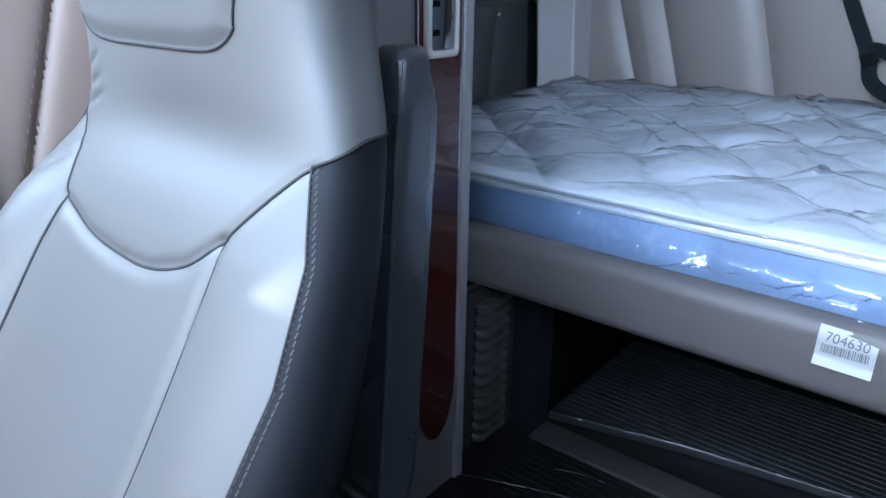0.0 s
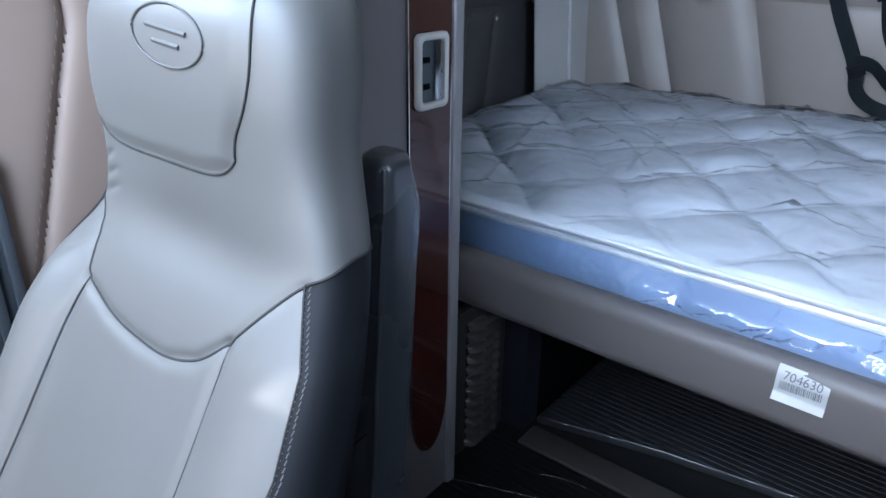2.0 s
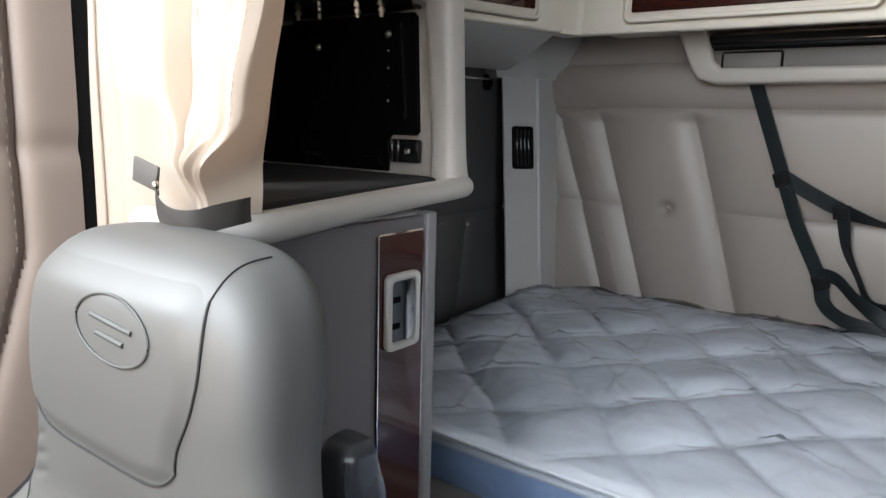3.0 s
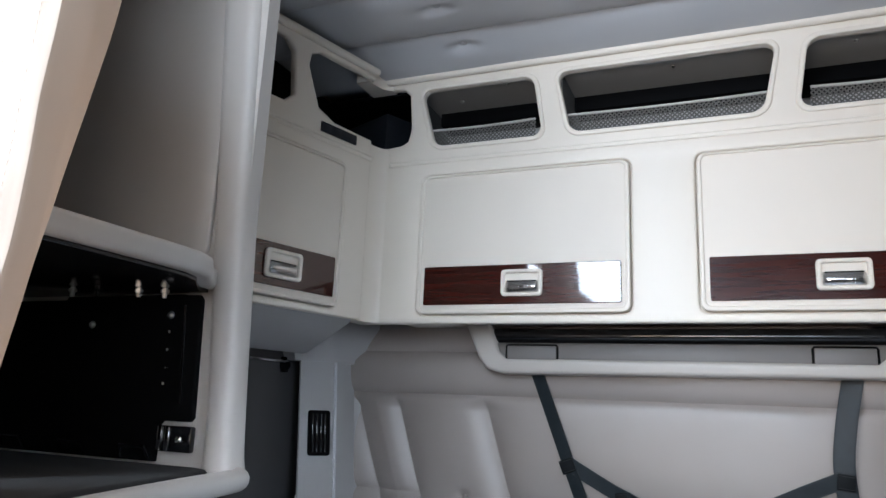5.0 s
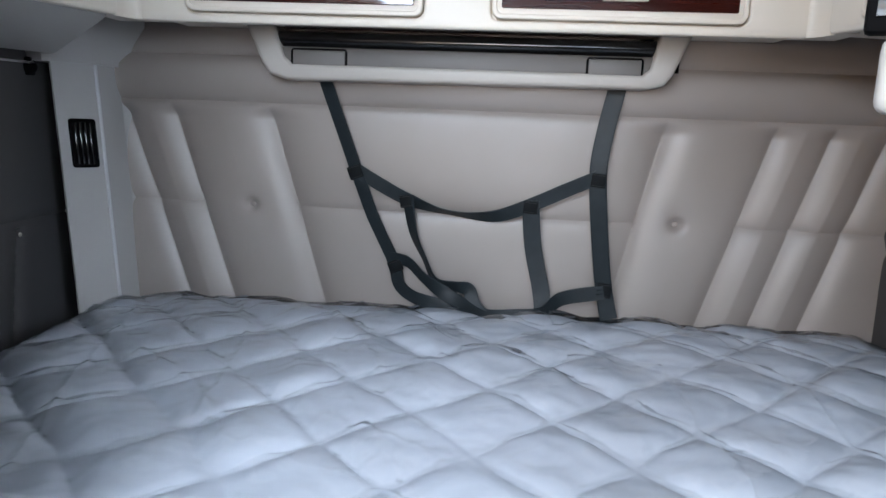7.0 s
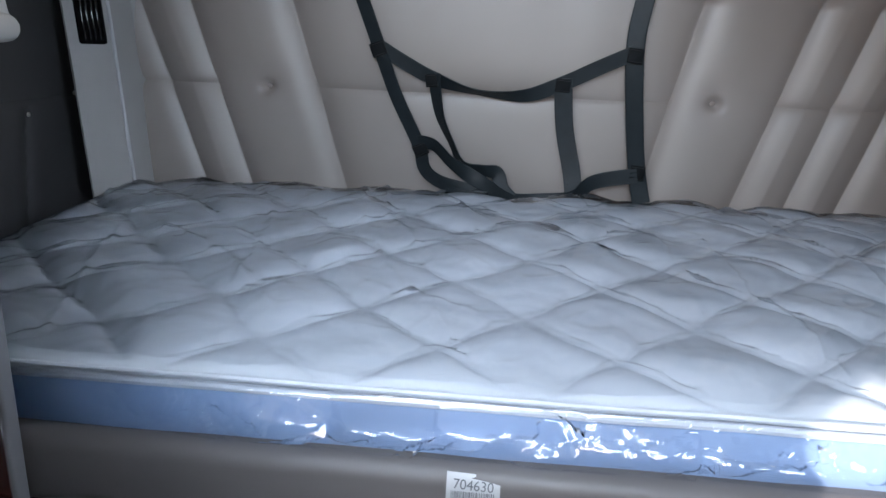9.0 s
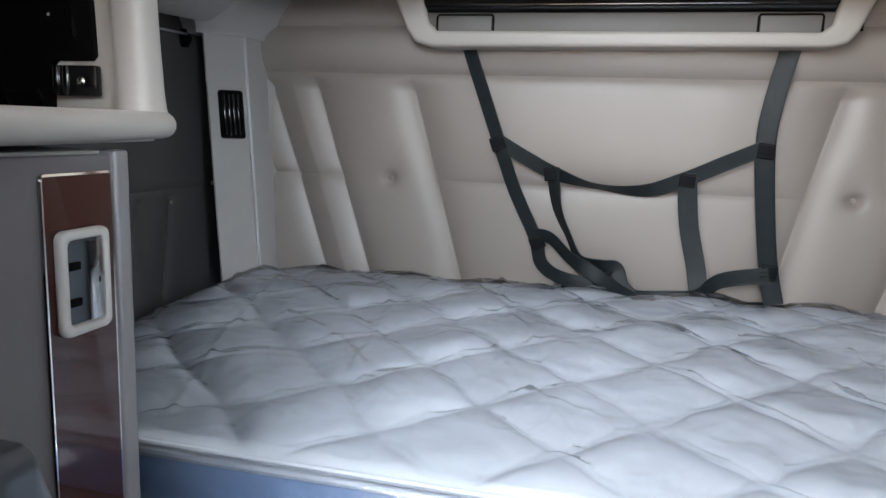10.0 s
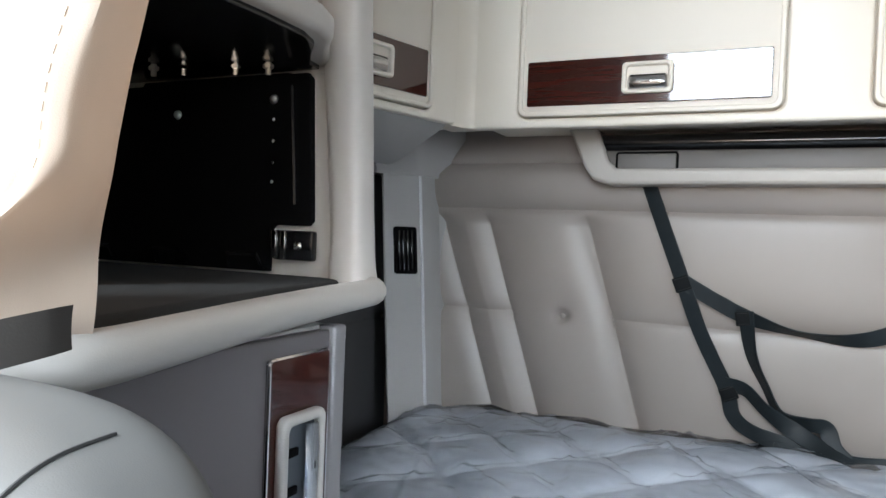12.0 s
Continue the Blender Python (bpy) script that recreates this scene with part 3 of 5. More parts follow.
def side_pt(t, v):
    x, y = side_ring(t)
    z = MZ0 + (SIDE_TOP - MZ0) * v
    b = 0.006 * math.sin(math.pi * v) + 0.003 * noise.noise((x * 8, v * 2, y * 8))
    return (x, y - b if y < -0.5 else y, z)


part("blue_side", grid(side_pt, lin(0, 0.9999, 400), lin(0, 1, 9), True), M_BLUE, mattress, "pale blue mattress side")
for z, r in ((0.571, 0.0055), (0.584, 0.0045)):
    pts = [(x, MY0 - 0.002, z + 0.002 * noise.noise((x * 6, 0, z))) for x in lin(MX0 + 0.01, MX1 - 0.01, 120)]
    part("piping", tube(pts, r, 8), M_FABRIC, mattress, "light grey edge piping")



FOLDS = [((-0.30, -0.08), (-0.22, -0.45), (-0.13, -0.72), (0.01, -0.98)), ((-0.24, -0.10), (-0.18, -0.42), (-0.08, -0.60)), ((-0.52, -0.20), (-0.40, -0.52), (-0.37, -0.80)),
         ((0.22, -0.12), (0.34, -0.40), (0.40, -0.72)), ((0.46, -0.45), (0.47, -0.75), (0.50, -1.0)), ((-0.62, -0.55), (-0.42, -0.70), (-0.28, -0.90)),
         ((0.58, -0.15), (0.70, -0.5), (0.72, -0.9)), ((-0.05, -0.25), (0.02, -0.50), (0.15, -0.62)), ((-0.75, -0.30), (-0.62, -0.80), (-0.55, -1.02))]


def film_top(x, y):
    w = 0.009 * (1 - abs(noise.noise((x * 5 + 3 + y * 3, y * 5, 8.0)))) ** 4 + 0.004 * (1 - abs(noise.noise((x * 19 - y * 9, y * 14, 9.0)))) ** 3
    for f in FOLDS:
        if f[0][1] + 0.05 > y > f[-1][1] - 0.05:
            d = poly_dist(x + 0.012 * noise.noise((y * 8, f[0][0] * 9, 0)), y, f)
            w += 0.007 * math.exp(-(d / 0.007) ** 2)
    return (x, y, mattress_z(x, y) + 0.0025 + w)


def facet(p, q, seed):
    """Height of a sheet broken into nearly flat facets, each with its own tilt, mostly upwards."""
    best = -9.0
    for c in noise.voronoi((p, q, seed))[1]:
        r = noise.cell_vector((c[0] * 31.7, c[1] * 47.3, seed))
        a, b = p - c[0], q - c[1]
        best = max(best, 0.30 * r[2] - (0.60 + 0.50 * r[0]) * b + 0.40 * r[1] * a - 0.55 * (a * a + b * b))
    return best


def film_front(u, v):
    x = MX0 + 0.02 + (MX1 - MX0 - 0.04) * u
    z = 0.506 + 0.082 * v
    big = 0.10 + 0.90 * ss(-0.42, -0.20, x) * (1 - 0.8 * ss(0.40, 0.60, x))
    wx, wz = 0.03 * noise.noise((x * 9, z * 9, 1.0)), 0.02 * noise.noise((x * 7, z * 12, 4.0))
    c = 0.044 * facet((x + 0.8 * z + wx) * 10, (z - 0.35 * x + wz) * 15, 2.0) + 0.008 * facet((x - 0.9 * z) * 30, (z + 0.5 * x + wz) * 34, 7.0)
    c += 0.006 * noise.noise((x * 6, z * 9, 11.0)) + 0.012
    return (x, MY0 - 0.008 - max(0.0, c) * big * (0.35 + 0.65 * ss(0.0, 0.35, v)) * (1 - 0.9 * ss(0.50, 0.95, v)), z)


fu, fv = mat_edge(300, 150)
fl = part("film_top", grid(film_top, fu, [v for v in fv if v > MY0 + 0.012]), M_FILMT, mattress, "clear plastic film over the top")
fl.visible_shadow = False
fl = part("film_front", grid(film_front, lin(0, 1, 460), lin(0, 1, 30)), M_FILM, mattress, "crumpled clear plastic film on the front")
fl.visible_shadow = False

part("back_piping", tube([(x, MY1 - 0.002, 0.594 + 0.007 * noise.noise((x * 5, 1, 1))) for x in lin(MX0 + 0.06, MX1 - 0.05, 90)], 0.0062, 6), M_BLACK, mattress, "dark edge piping at the back")

# ---------------------------------------------------------------- back cabinets
CY = -0.28


def latch(parent, m, frame_mat=None, paddle_mat=None):
    """A recessed pull latch: frame, dark well, catch and chrome paddle; m: local x across, y up, z outwards."""
    fr = part("latch_frame", plate([rrect(-0.052, 0.052, -0.033, 0.033, 0.010), rrect(-0.042, 0.042, -0.024, 0.024, 0.006)], 0.012, m @ Matrix.Translation((0, 0, 0.004)), 0.004), frame_mat or M_WHITE, parent, "moulded latch frame")

    def sub(name, bm, material, label=""):
        bmesh.ops.transform(bm, matrix=m, verts=bm.verts[:])
        part(name, bm, material, fr, label)

    sub("well", box(-0.043, 0.043, -0.025, 0.025, -0.001, 0.0015), M_TRIM if frame_mat else M_PANEL)
    if paddle_mat:
        bm = grid(lambda u, v: (u, -0.0235 + 0.0225 * v, 0.009 + 0.003 * math.sin(math.pi * v) - 0.8 * u * u), lin(-0.040, 0.040, 14), lin(0, 1, 10))
    else:
        # the paddle bulges over the lower half of the well, its ends turned in
        bm = grid(lambda u, v: (u, -0.0235 + 0.027 * v, 0.003 + 0.008 * math.sin(math.pi * (0.12 + 0.76 * v)) - 0.006 * (abs(u) / 0.040) ** 8), lin(-0.040, 0.040, 40), lin(0, 1, 14))
    bmesh.ops.solidify(bm, geom=bm.faces[:], thickness=0.003)
    sub("paddle", bm, paddle_mat or M_CHROME, "chrome paddle")
    if paddle_mat:
        for sx in (-0.020, 0.016):
            sub("catch", box(sx - 0.004, sx + 0.004, 0.004, 0.020, 0.001, 0.005, 0.001), M_BLACK, "black catch")
    else:
        sub("hinge_bar", box(-0.036, 0.036, 0.0035, 0.006, 0.001, 0.006, 0.001), M_BLACK, "dark hinge bar")
        for sx in (-0.012, 0.004, 0.010, 0.016):
            sub("rivet", dome((sx, -0.0215, 0.0065), 0.0014, 0.0012, (0, -0.3, 1), 8, 3), M_WHITE)


def front_m(x, z, y):
    m = facing_front(y)
    m[0][3], m[2][3] = x, z
    return m


def right_m(y, z, x, sign=1):
    m = facing_right(x) if sign > 0 else Matrix(((0, 0, -1, x), (-1, 0, 0, 0), (0, 1, 0, 0), (0, 0, 0, 1)))
    m[1][3], m[2][3] = y, z
    return m


cab = thing("overhead_cabinet", "ivory overhead cabinet across the back wall with wood-trimmed doors", "cabinet", (0, -0.14, 1.31))
DOORS = [(-0.618, -0.081, 1.328, 1.694), (0.070, 0.604, 1.328, 1.692)]
face = rrect(-0.733, 0.730, 1.304, 1.735, 0.012)
part("body", plate([face] + [rrect(a - 0.004, b + 0.004, c - 0.004, d + 0.004, 0.022) for a, b, c, d in DOORS], 0.03, facing_front(CY + 0.015), 0.006), M_WHITE, cab)
part("inner_body", box(-0.74, 0.75, CY + 0.02, 0.02, 1.325, 1.74), M_WHITE, cab)
for a, b, c, d in DOORS:
    dr = part("door", plate([rrect(a, b, c, d, 0.02)], 0.030, facing_front(CY + 0.012), 0.006), M_PANEL, cab, "ivory cabinet door")
    part("door_rim", plate([rrect(a, b, c, d, 0.02), rrect(a + 0.010, b - 0.010, c + 0.010, d - 0.006, 0.014)], 0.008, facing_front(CY - 0.004), 0.003), M_WHITE, dr)
    w0, w1, z0, z1 = a + 0.020, b - 0.020, c + 0.022, c + 0.120
    part("wood_strip", plate([rrect(w0, w1, z0, z1, 0.004)], 0.007, facing_front(CY - 0.0045), 0.0015), M_WOOD, dr, "lacquered dark red wood strip", False)
    latch(dr, front_m((w0 + w1) / 2 + 0.012, (z0 + z1) / 2 + 0.002, CY - 0.0075))

# open niches above: a trim band with openings, nets and dark inside


def slanted(x0, x1, z0, z1, r, lean0, lean1):
    """A rounded opening whose ends slant inwards towards its foot, each by its own measure."""
    mid = (x0 + x1) / 2
    return [(x + (lean0 if x < mid else -lean1) * (z1 - z) / (z1 - z0), z) for x, z in rrect(x0, x1, z0, z1, r)]


niche = thing("overhead_niche_band", "ivory trim band with netted open niches under the ceiling", "shelf", (0, -0.14, 1.74))
WIN = [(-0.634, -0.320, 0.045, -0.026), (-0.256, 0.251, 0.034, 0.034), (0.317, 0.622, -0.026, 0.034)]
outer = [(-0.735, 1.742), (0.75, 1.742), (0.75, 1.775), (0.70, 1.778), (0.682, 1.795), (0.680, 1.900), (0.692, 1.935), (0.75, 1.94), (0.75, 2.0),
         (-0.735, 2.0), (-0.735, 1.962), (-0.690, 1.958), (-0.672, 1.940), (-0.664, 1.840), (-0.672, 1.805), (-0.690, 1.795), (-0.735, 1.79)]
holes = [slanted(a, b, 1.780, 1.945, 0.028, i, j) for a, b, i, j in WIN]
part("band", plate([outer] + holes, 0.022, facing_front(CY + 0.013), 0.008, 3), M_WHITE, niche)
part("top_roll", tube([(x, CY - 0.003, 1.984) for x in lin(-0.74, 0.75, 30)], 0.011, 10), M_WHITE, niche)
part("groove_lip", tube([(x, CY + 0.004, 1.738) for x in lin(-0.72, 0.735, 30)], 0.008, 8), M_WHITE, niche)
for a, b, i, j in WIN:
    part("opening_rim", plate([slanted(a - 0.012, b + 0.012, 1.768, 1.957, 0.036, i, j), slanted(a, b, 1.780, 1.945, 0.028, i, j)], 0.008, facing_front(CY), 0.0035), M_WHITE, niche)
part("niche_back", box(-1.0, 1.0, -0.008, -0.002, 1.745, 2.0), M_BLACK, niche)
part("back_panel", box(-0.662, 0.652, -0.014, -0.010, 1.766, 1.954), M_GREYP, niche, "grey back panel")
part("niche_floor", box(-1.0, 1.0, CY + 0.026, -0.012, 1.745, 1.765), M_NICHE, niche)
part("niche_top", box(-0.662, 0.652, CY + 0.026, -0.012, 1.955, 1.965), M_MOUNT, niche)
# the niche ceiling goes black over the corners: recess shade as colour
for x0, x1 in ((-1.0, -0.678), (0.668, 1.0)):
    part("corner_shade", box(x0, x1, CY + 0.026, -0.012, 1.955, 1.965), M_BLACK, niche)
part("niche_rail", box(-0.65, 0.65, -0.105, -0.018, 1.912, 1.9535, 0.003), M_BLACK, niche, "glossy black rail")
for x in (-0.255, 0.29, -0.67, 0.66):
    part("niche_divider", box(x - 0.006, x + 0.006, CY + 0.03, -0.016, 1.765, 1.965), M_NICHE, niche)
for x, y in ((-0.405, -0.235), (0.02, -0.21), (0.42, -0.215), (-0.56, -0.165), (0.55, -0.165)):
    part("screw", dome((x, y, 1.955), 0.006, 0.004, (0, 0, -1)), M_STEEL, niche)


def net(x0, x1, z0, z1, y, parent, step=0.011):
    bm = bmesh.new()
    h = z1 - z0
    r = 0.0017
    n = int((x1 - x0 + h) / step)
    for s in (1, -1):
        for i in range(n + 1):
            xa = x0 - h + i * step
            pa, pb = (xa, z0), (xa + h, z1)
            if s < 0:
                pa, pb = (xa + h, z0), (xa, z1)
            (ax, az), (bx, bz) = pa, pb
            lo, hi = (x0, x1)
            t0, t1 = 0.0, 1.0
            dx = bx - ax
            ts = sorted(((lo - ax) / dx, (hi - ax) / dx))
            t0, t1 = max(t0, ts[0]), min(t1, ts[1])
            if t1 - t0 < 0.05:
                continue
            p = Vector((ax + dx * t0, y, az + (bz - az) * t0))
            q = Vector((ax + dx * t1, y, az + (bz - az) * t1))
            d = (q - p).normalized()
            o = d.cross(Vector((0, 1, 0))) * r
            bm.faces.new([bm.verts.new(v) for v in (p - o, q - o, q + o, p + o)])
    ex = bmesh.ops.extrude_face_region(bm, geom=bm.faces[:])
    for v in ex["geom"]:
        if isinstance(v, bmesh.types.BMVert):
            v.co.y += 0.0015
    nt = part("net", bm, M_NET, parent, "grey mesh net", False)
    # a pale hem, slack at the middle
    hem = [(x, y - 0.002, z1 + 0.003 - 0.004 * math.sin(math.pi * (x - x0) / (x1 - x0))) for x in lin(x0, x1, 24)]
    part("hem", tube(hem, 0.0032, 6), M_MOUNT, nt, "pale elastic hem")


for a, b, _, _ in WIN:
    net(a, b, 1.77, 1.836, CY + 0.030, niche)

# pull-down tray frame under the cabinet
tray = thing("tray_frame", "grey plastic frame with a black recessed roller below the cabinet", "frame", (0, -0.03, 1.2))
TY = -0.110
o = [(-0.570, 1.36), (-0.541, 1.312), (-0.506, 1.232), (-0.486, 1.205), (-0.445, 1.193), (0.445, 1.199), (0.480, 1.208), (0.500, 1.235), (0.530, 1.312), (0.56, 1.36)]
i_ = [(-0.490, 1.35), (-0.470, 1.310), (-0.450, 1.250), (-0.430, 1.232), (0.426, 1.231), (0.445, 1.246), (0.458, 1.310), (0.475, 1.35)]
part("frame", plate([o + i_[::-1]], 0.105, facing_front(TY + 0.0525), 0.010, 4), M_FRAME, tray)
# black covers both the dark recess and the cabinet's shadow over it
part("recess_back", box(-0.52, 0.53, -0.014, -0.010, 1.215, 1.36), M_BLACK, tray)
part("roller", tube([(x, -0.082, 1.294) for x in lin(-0.475, 0.465, 12)], 0.019, 16), M_BLACKG, tray, "glossy black roller")
part("lower_panel", box(-0.462, 0.462, -0.100, -0.016, 1.220, 1.274, 0.004), M_BAND, tray, "dark grey lower panel")
for x0, x1 in ((-0.428, -0.296), (0.300, 0.424)):
    part("tab", box(x0, x1, -0.105, -0.096, 1.222, 1.266, 0.003), M_BAND, tray)
    part("tab_edge", tube([(x0 - 0.003, -0.101, 1.225), (x0 - 0.003, -0.101, 1.264), (x0, -0.101, 1.268), (x1, -0.101, 1.268), (x1 + 0.003, -0.101, 1.264), (x1 + 0.003, -0.101, 1.225)], 0.0028, 6), M_BLACK, tray)

# ---------------------------------------------------------------- restraint straps
net_t = thing("restraint_strap", "grey-green webbing bunk restraint hanging slack on the back wall", "strap", (0.0, -0.03, 0.62))
SP = {
    "left_strap": [(-0.372, 1.235, -0.03), (-0.366, 1.207, -0.03), (-0.324, 1.093, -0.028), (-0.277, 0.972, -0.034), (-0.231, 0.851, -0.03), (-0.17, 0.73, -0.034), (-0.152, 0.672, -0.045), (-0.11, 0.643, -0.06), (-0.04, 0.628, -0.07), (0.03, 0.615, -0.075)],
    "right_strap": [(0.384, 1.235, -0.03), (0.38, 1.197, -0.03), (0.36, 1.09, -0.028), (0.35, 0.987, -0.034), (0.366, 0.83, -0.03), (0.385, 0.697, -0.036), (0.404, 0.612, -0.045)],
    "cross_strap": [(-0.277, 0.972, -0.040), (-0.206, 0.932, -0.034), (-0.136, 0.899, -0.036), (-0.039, 0.872, -0.032), (0.084, 0.865, -0.030), (0.173, 0.895, -0.034), (0.27, 0.942, -0.036), (0.35, 0.98, -0.042)],
    "inner_strap": [(-0.136, 0.912, -0.042), (-0.12, 0.813, -0.034), (-0.087, 0.743, -0.036), (-0.055, 0.690, -0.050), (0.0, 0.678, -0.060), (0.035, 0.672, -0.06), (0.05, 0.635, -0.07), (0.075, 0.612, -0.08)],
    "middle_strap": [(0.183, 0.912, -0.042), (0.197, 0.791, -0.034), (0.223, 0.682, -0.040), (0.233, 0.618, -0.055)],
    "lower_strap": [(-0.172, 0.738, -0.042), (-0.13, 0.735, -0.05), (-0.085, 0.695, -0.055), (-0.04, 0.668, -0.066), (0.01, 0.642, -0.076), (0.075, 0.613, -0.085), (0.15, 0.612, -0.08), (0.227, 0.622, -0.066), (0.281, 0.660, -0.045), (0.386, 0.683, -0.045)],
}
WID = {"left_strap": 0.041, "right_strap": 0.052, "cross_strap": 0.042, "inner_strap": 0.042, "middle_strap": 0.052, "lower_strap": 0.044}
TW = {"left_strap": lambda t: 18 - 50 * ss(0.75, 1.0, t), "right_strap": lambda t: 10 * math.sin(6 * t), "cross_strap": lambda t: 62 * math.exp(-((t - 0.45) / 0.14) ** 2) + 8,
      "inner_strap": lambda t: 25 + 40 * math.sin(5 * t), "middle_strap": lambda t: 6, "lower_strap": lambda t: 45 * math.sin(9 * t) * (1 - ss(0.75, 0.95, t))}
for k, pts in SP.items():
    part(k, ribbon([(x, y - 0.006, z) for x, z, y in pts], 0.86 * WID[k], 0.0042, (0, -1, 0), TW[k]), M_STRAP, net_t)
for x, z, r, h in ((-0.277, 0.965, -21, 0.022), (-0.138, 0.895, -8, 0.020), (0.351, 0.972, 6, 0.022), (0.184, 0.895, 5, 0.020), (-0.164, 0.720, -25, 0.020), (0.386, 0.688, 5, 0.024), (0.231, 0.636, 5, 0.018)):
    bm = box(-0.0185, 0.0185, -0.0020, 0.0020, -h * 0.8, h * 0.8, 0.0015)
    bmesh.ops.transform(bm, matrix=pose(x, -0.050, z, 0, r, 0), verts=bm.verts[:])
    jt = part("stitched_joint", bm, M_STRAPD, net_t, "double-layer stitched joint")
    for k in (-1, 1):
        bm = tube([(-0.016, -0.0024, h * 0.62 * k), (0.016, -0.0024, h * 0.62 * k)], 0.0006, 4)
        bmesh.ops.transform(bm, matrix=pose(x, -0.050, z, 0, r, 0), verts=bm.verts[:])
        part("stitch", bm, M_SEAM, jt)

# ---------------------------------------------------------------- side cabinets
def side_cabinet(sign, name, label):
    """The overhead cabinet along one side, with its corner cove, door and niche band."""
    X = SX * sign
    m = right_m(0, 0, 0, -sign)

    def P(loops, depth, thick, bevel, res=2):
        # loops in (y, z); the plate's front faces the aisle
        mm = right_m(0, 0, X - sign * depth, -sign)
        ls = [[((p if -sign > 0 else -p), q) for p, q in lo] for lo in loops]
        return plate(ls, thick, mm, bevel, res)

    cabt = thing(name, label, "cabinet", (sign * 0.9, -0.7, 1.31), "side cabinets")
    # the face splays outwards towards the cab
    hinge = Vector((X, -0.40, 0))
    turn = Matrix.Translation(hinge) @ Matrix.Rotation(radians(16 * sign), 4, "Z") @ Matrix.Translation(-hinge)

    def T(bm):
        bmesh.ops.transform(bm, matrix=turn, verts=bm.verts[:])
        return bm

    dy0, dy1, dz0, dz1 = -0.935, -0.432, 1.326, 1.694
    part("body", T(P([rrect(-1.04, -0.345, 1.305, 1.735, 0.010), rrect(dy0 - 0.003, dy1 + 0.003, dz0 - 0.003, dz1 + 0.003, 0.02)], -0.015, 0.03, 0.006)), M_WHITE, cabt)
    x0, x1 = sorted((X + sign * 0.02, sign * 1.08))
    part("inner_body", T(box(x0, x1, -1.0, -0.20, 1.325, 1.735)), M_WHITE, cabt)
    dr = part("door", T(P([rrect(dy0, dy1, dz0, dz1, 0.018)], -0.014, 0.03, 0.005)), M_PANEL, cabt, "ivory cabinet door")
    part("door_rim", T(P([rrect(dy0, dy1, dz0, dz1, 0.018), rrect(dy0 + 0.009, dy1 - 0.009, dz0 + 0.009, dz1 - 0.006, 0.012)], 0.003, 0.008, 0.003)), M_WHITE, dr)
    part("wood_strip", T(P([rrect(dy0 + 0.02, dy1 - 0.02, dz0 + 0.022, dz0 + 0.120, 0.004)], 0.004, 0.007, 0.0015)), M_WOOD, dr, "lacquered dark red wood strip", False)
    latch(dr, turn @ right_m(-0.612, dz0 + 0.072, X - sign * 0.0075, -sign))
    # corner cove
    arc = []
    for i in range(13):
        a = radians(90 * i / 12)
        arc.append((0.725 + 0.030 * math.sin(a) + 0.004 * i / 12, -0.280 - 0.075 * (1 - math.cos(a))))
    ring = [(sign * x, y) for x, y in arc] + [(sign * 0.80, -0.355), (sign * 0.80, -0.24), (sign * 0.725, -0.24)]
    part("corner_cove", prism([[(x, y, z) for x, y in ring] for z in (1.306, 1.5, 1.786)]), M_WHITE, cabt)
    part("corner_top", prism([[(x, y, z) for x, y in ring] for z in (1.960, 2.0)]), M_WHITE, cabt)
    # niche band along the side
    band_o = [(-1.04, 1.742), (-0.345, 1.742), (-0.345, 1.790), (-0.48, 1.793), (-0.535, 1.815), (-0.575, 1.91), (-0.570, 1.945), (-0.54, 1.962), (-0.345, 1.962), (-0.345, 2.0), (-1.04, 2.0)]
    hole = [(-0.64, 1.795), (-0.615, 1.82), (-0.625, 1.93), (-0.65, 1.955), (-0.90, 1.955), (-0.92, 1.93), (-0.92, 1.81), (-0.90, 1.795)]
    part("niche_band", T(P([band_o, hole], -0.013, 0.022, 0.008, 3)), M_WHITE, cabt)
    part("groove_lip", T(tube([(X + sign * 0.004, y, 1.738) for y in lin(-1.04, -0.345, 20)], 0.008, 8)), M_WHITE, cabt)
    x0, x1 = sorted((sign * 0.99, sign * 1.0))
    part("niche_back", box(x0, x1, -1.05, -0.02, 1.745, 2.0), M_BLACK, cabt)
    x0, x1 = sorted((X + sign * 0.03, sign * 0.99))
    part("niche_floor", T(box(x0, x1, -1.04, -0.36, 1.736, 1.757)), M_BLACK, cabt)
    x0, x1 = sorted((X - sign * 0.001, X - sign * 0.006))
    sw = part("switch_strip", T(box(x0, x1, -0.530, -0.408, 1.753, 1.779, 0.002)), M_POST, cabt, "black blank switch strip")
    for y0 in (-0.524, -0.490):
        part("rocker", T(box(x0 - 0.002, x1 + 0.002, y0, y0 + 0.026, 1.757, 1.775, 0.002)), M_POST, sw)
    bm = box(-0.10, 0.10, -0.08, 0.08, 0, 0.135, 0.008)
    bmesh.ops.transform(bm, matrix=pose(sign * 0.80, -0.16, 1.765, 0, 0, 24 * sign), verts=bm.verts[:])
    part("corner_box", bm, M_POST, cabt, "dark grey box in the corner niche")
    roll = [turn @ Vector((X - sign * 0.003, y, 1.984)) for y in lin(-1.04, -0.345, 20)]
    part("top_roll", tube(roll, 0.011, 10), M_WHITE, cabt)
    return cabt


side_cabinet(-1, "side_cabinet", "ivory overhead side cabinet with a wood-trimmed door")
side_cabinet(1, "side_cabinet", "ivory overhead side cabinet partly behind a screen")

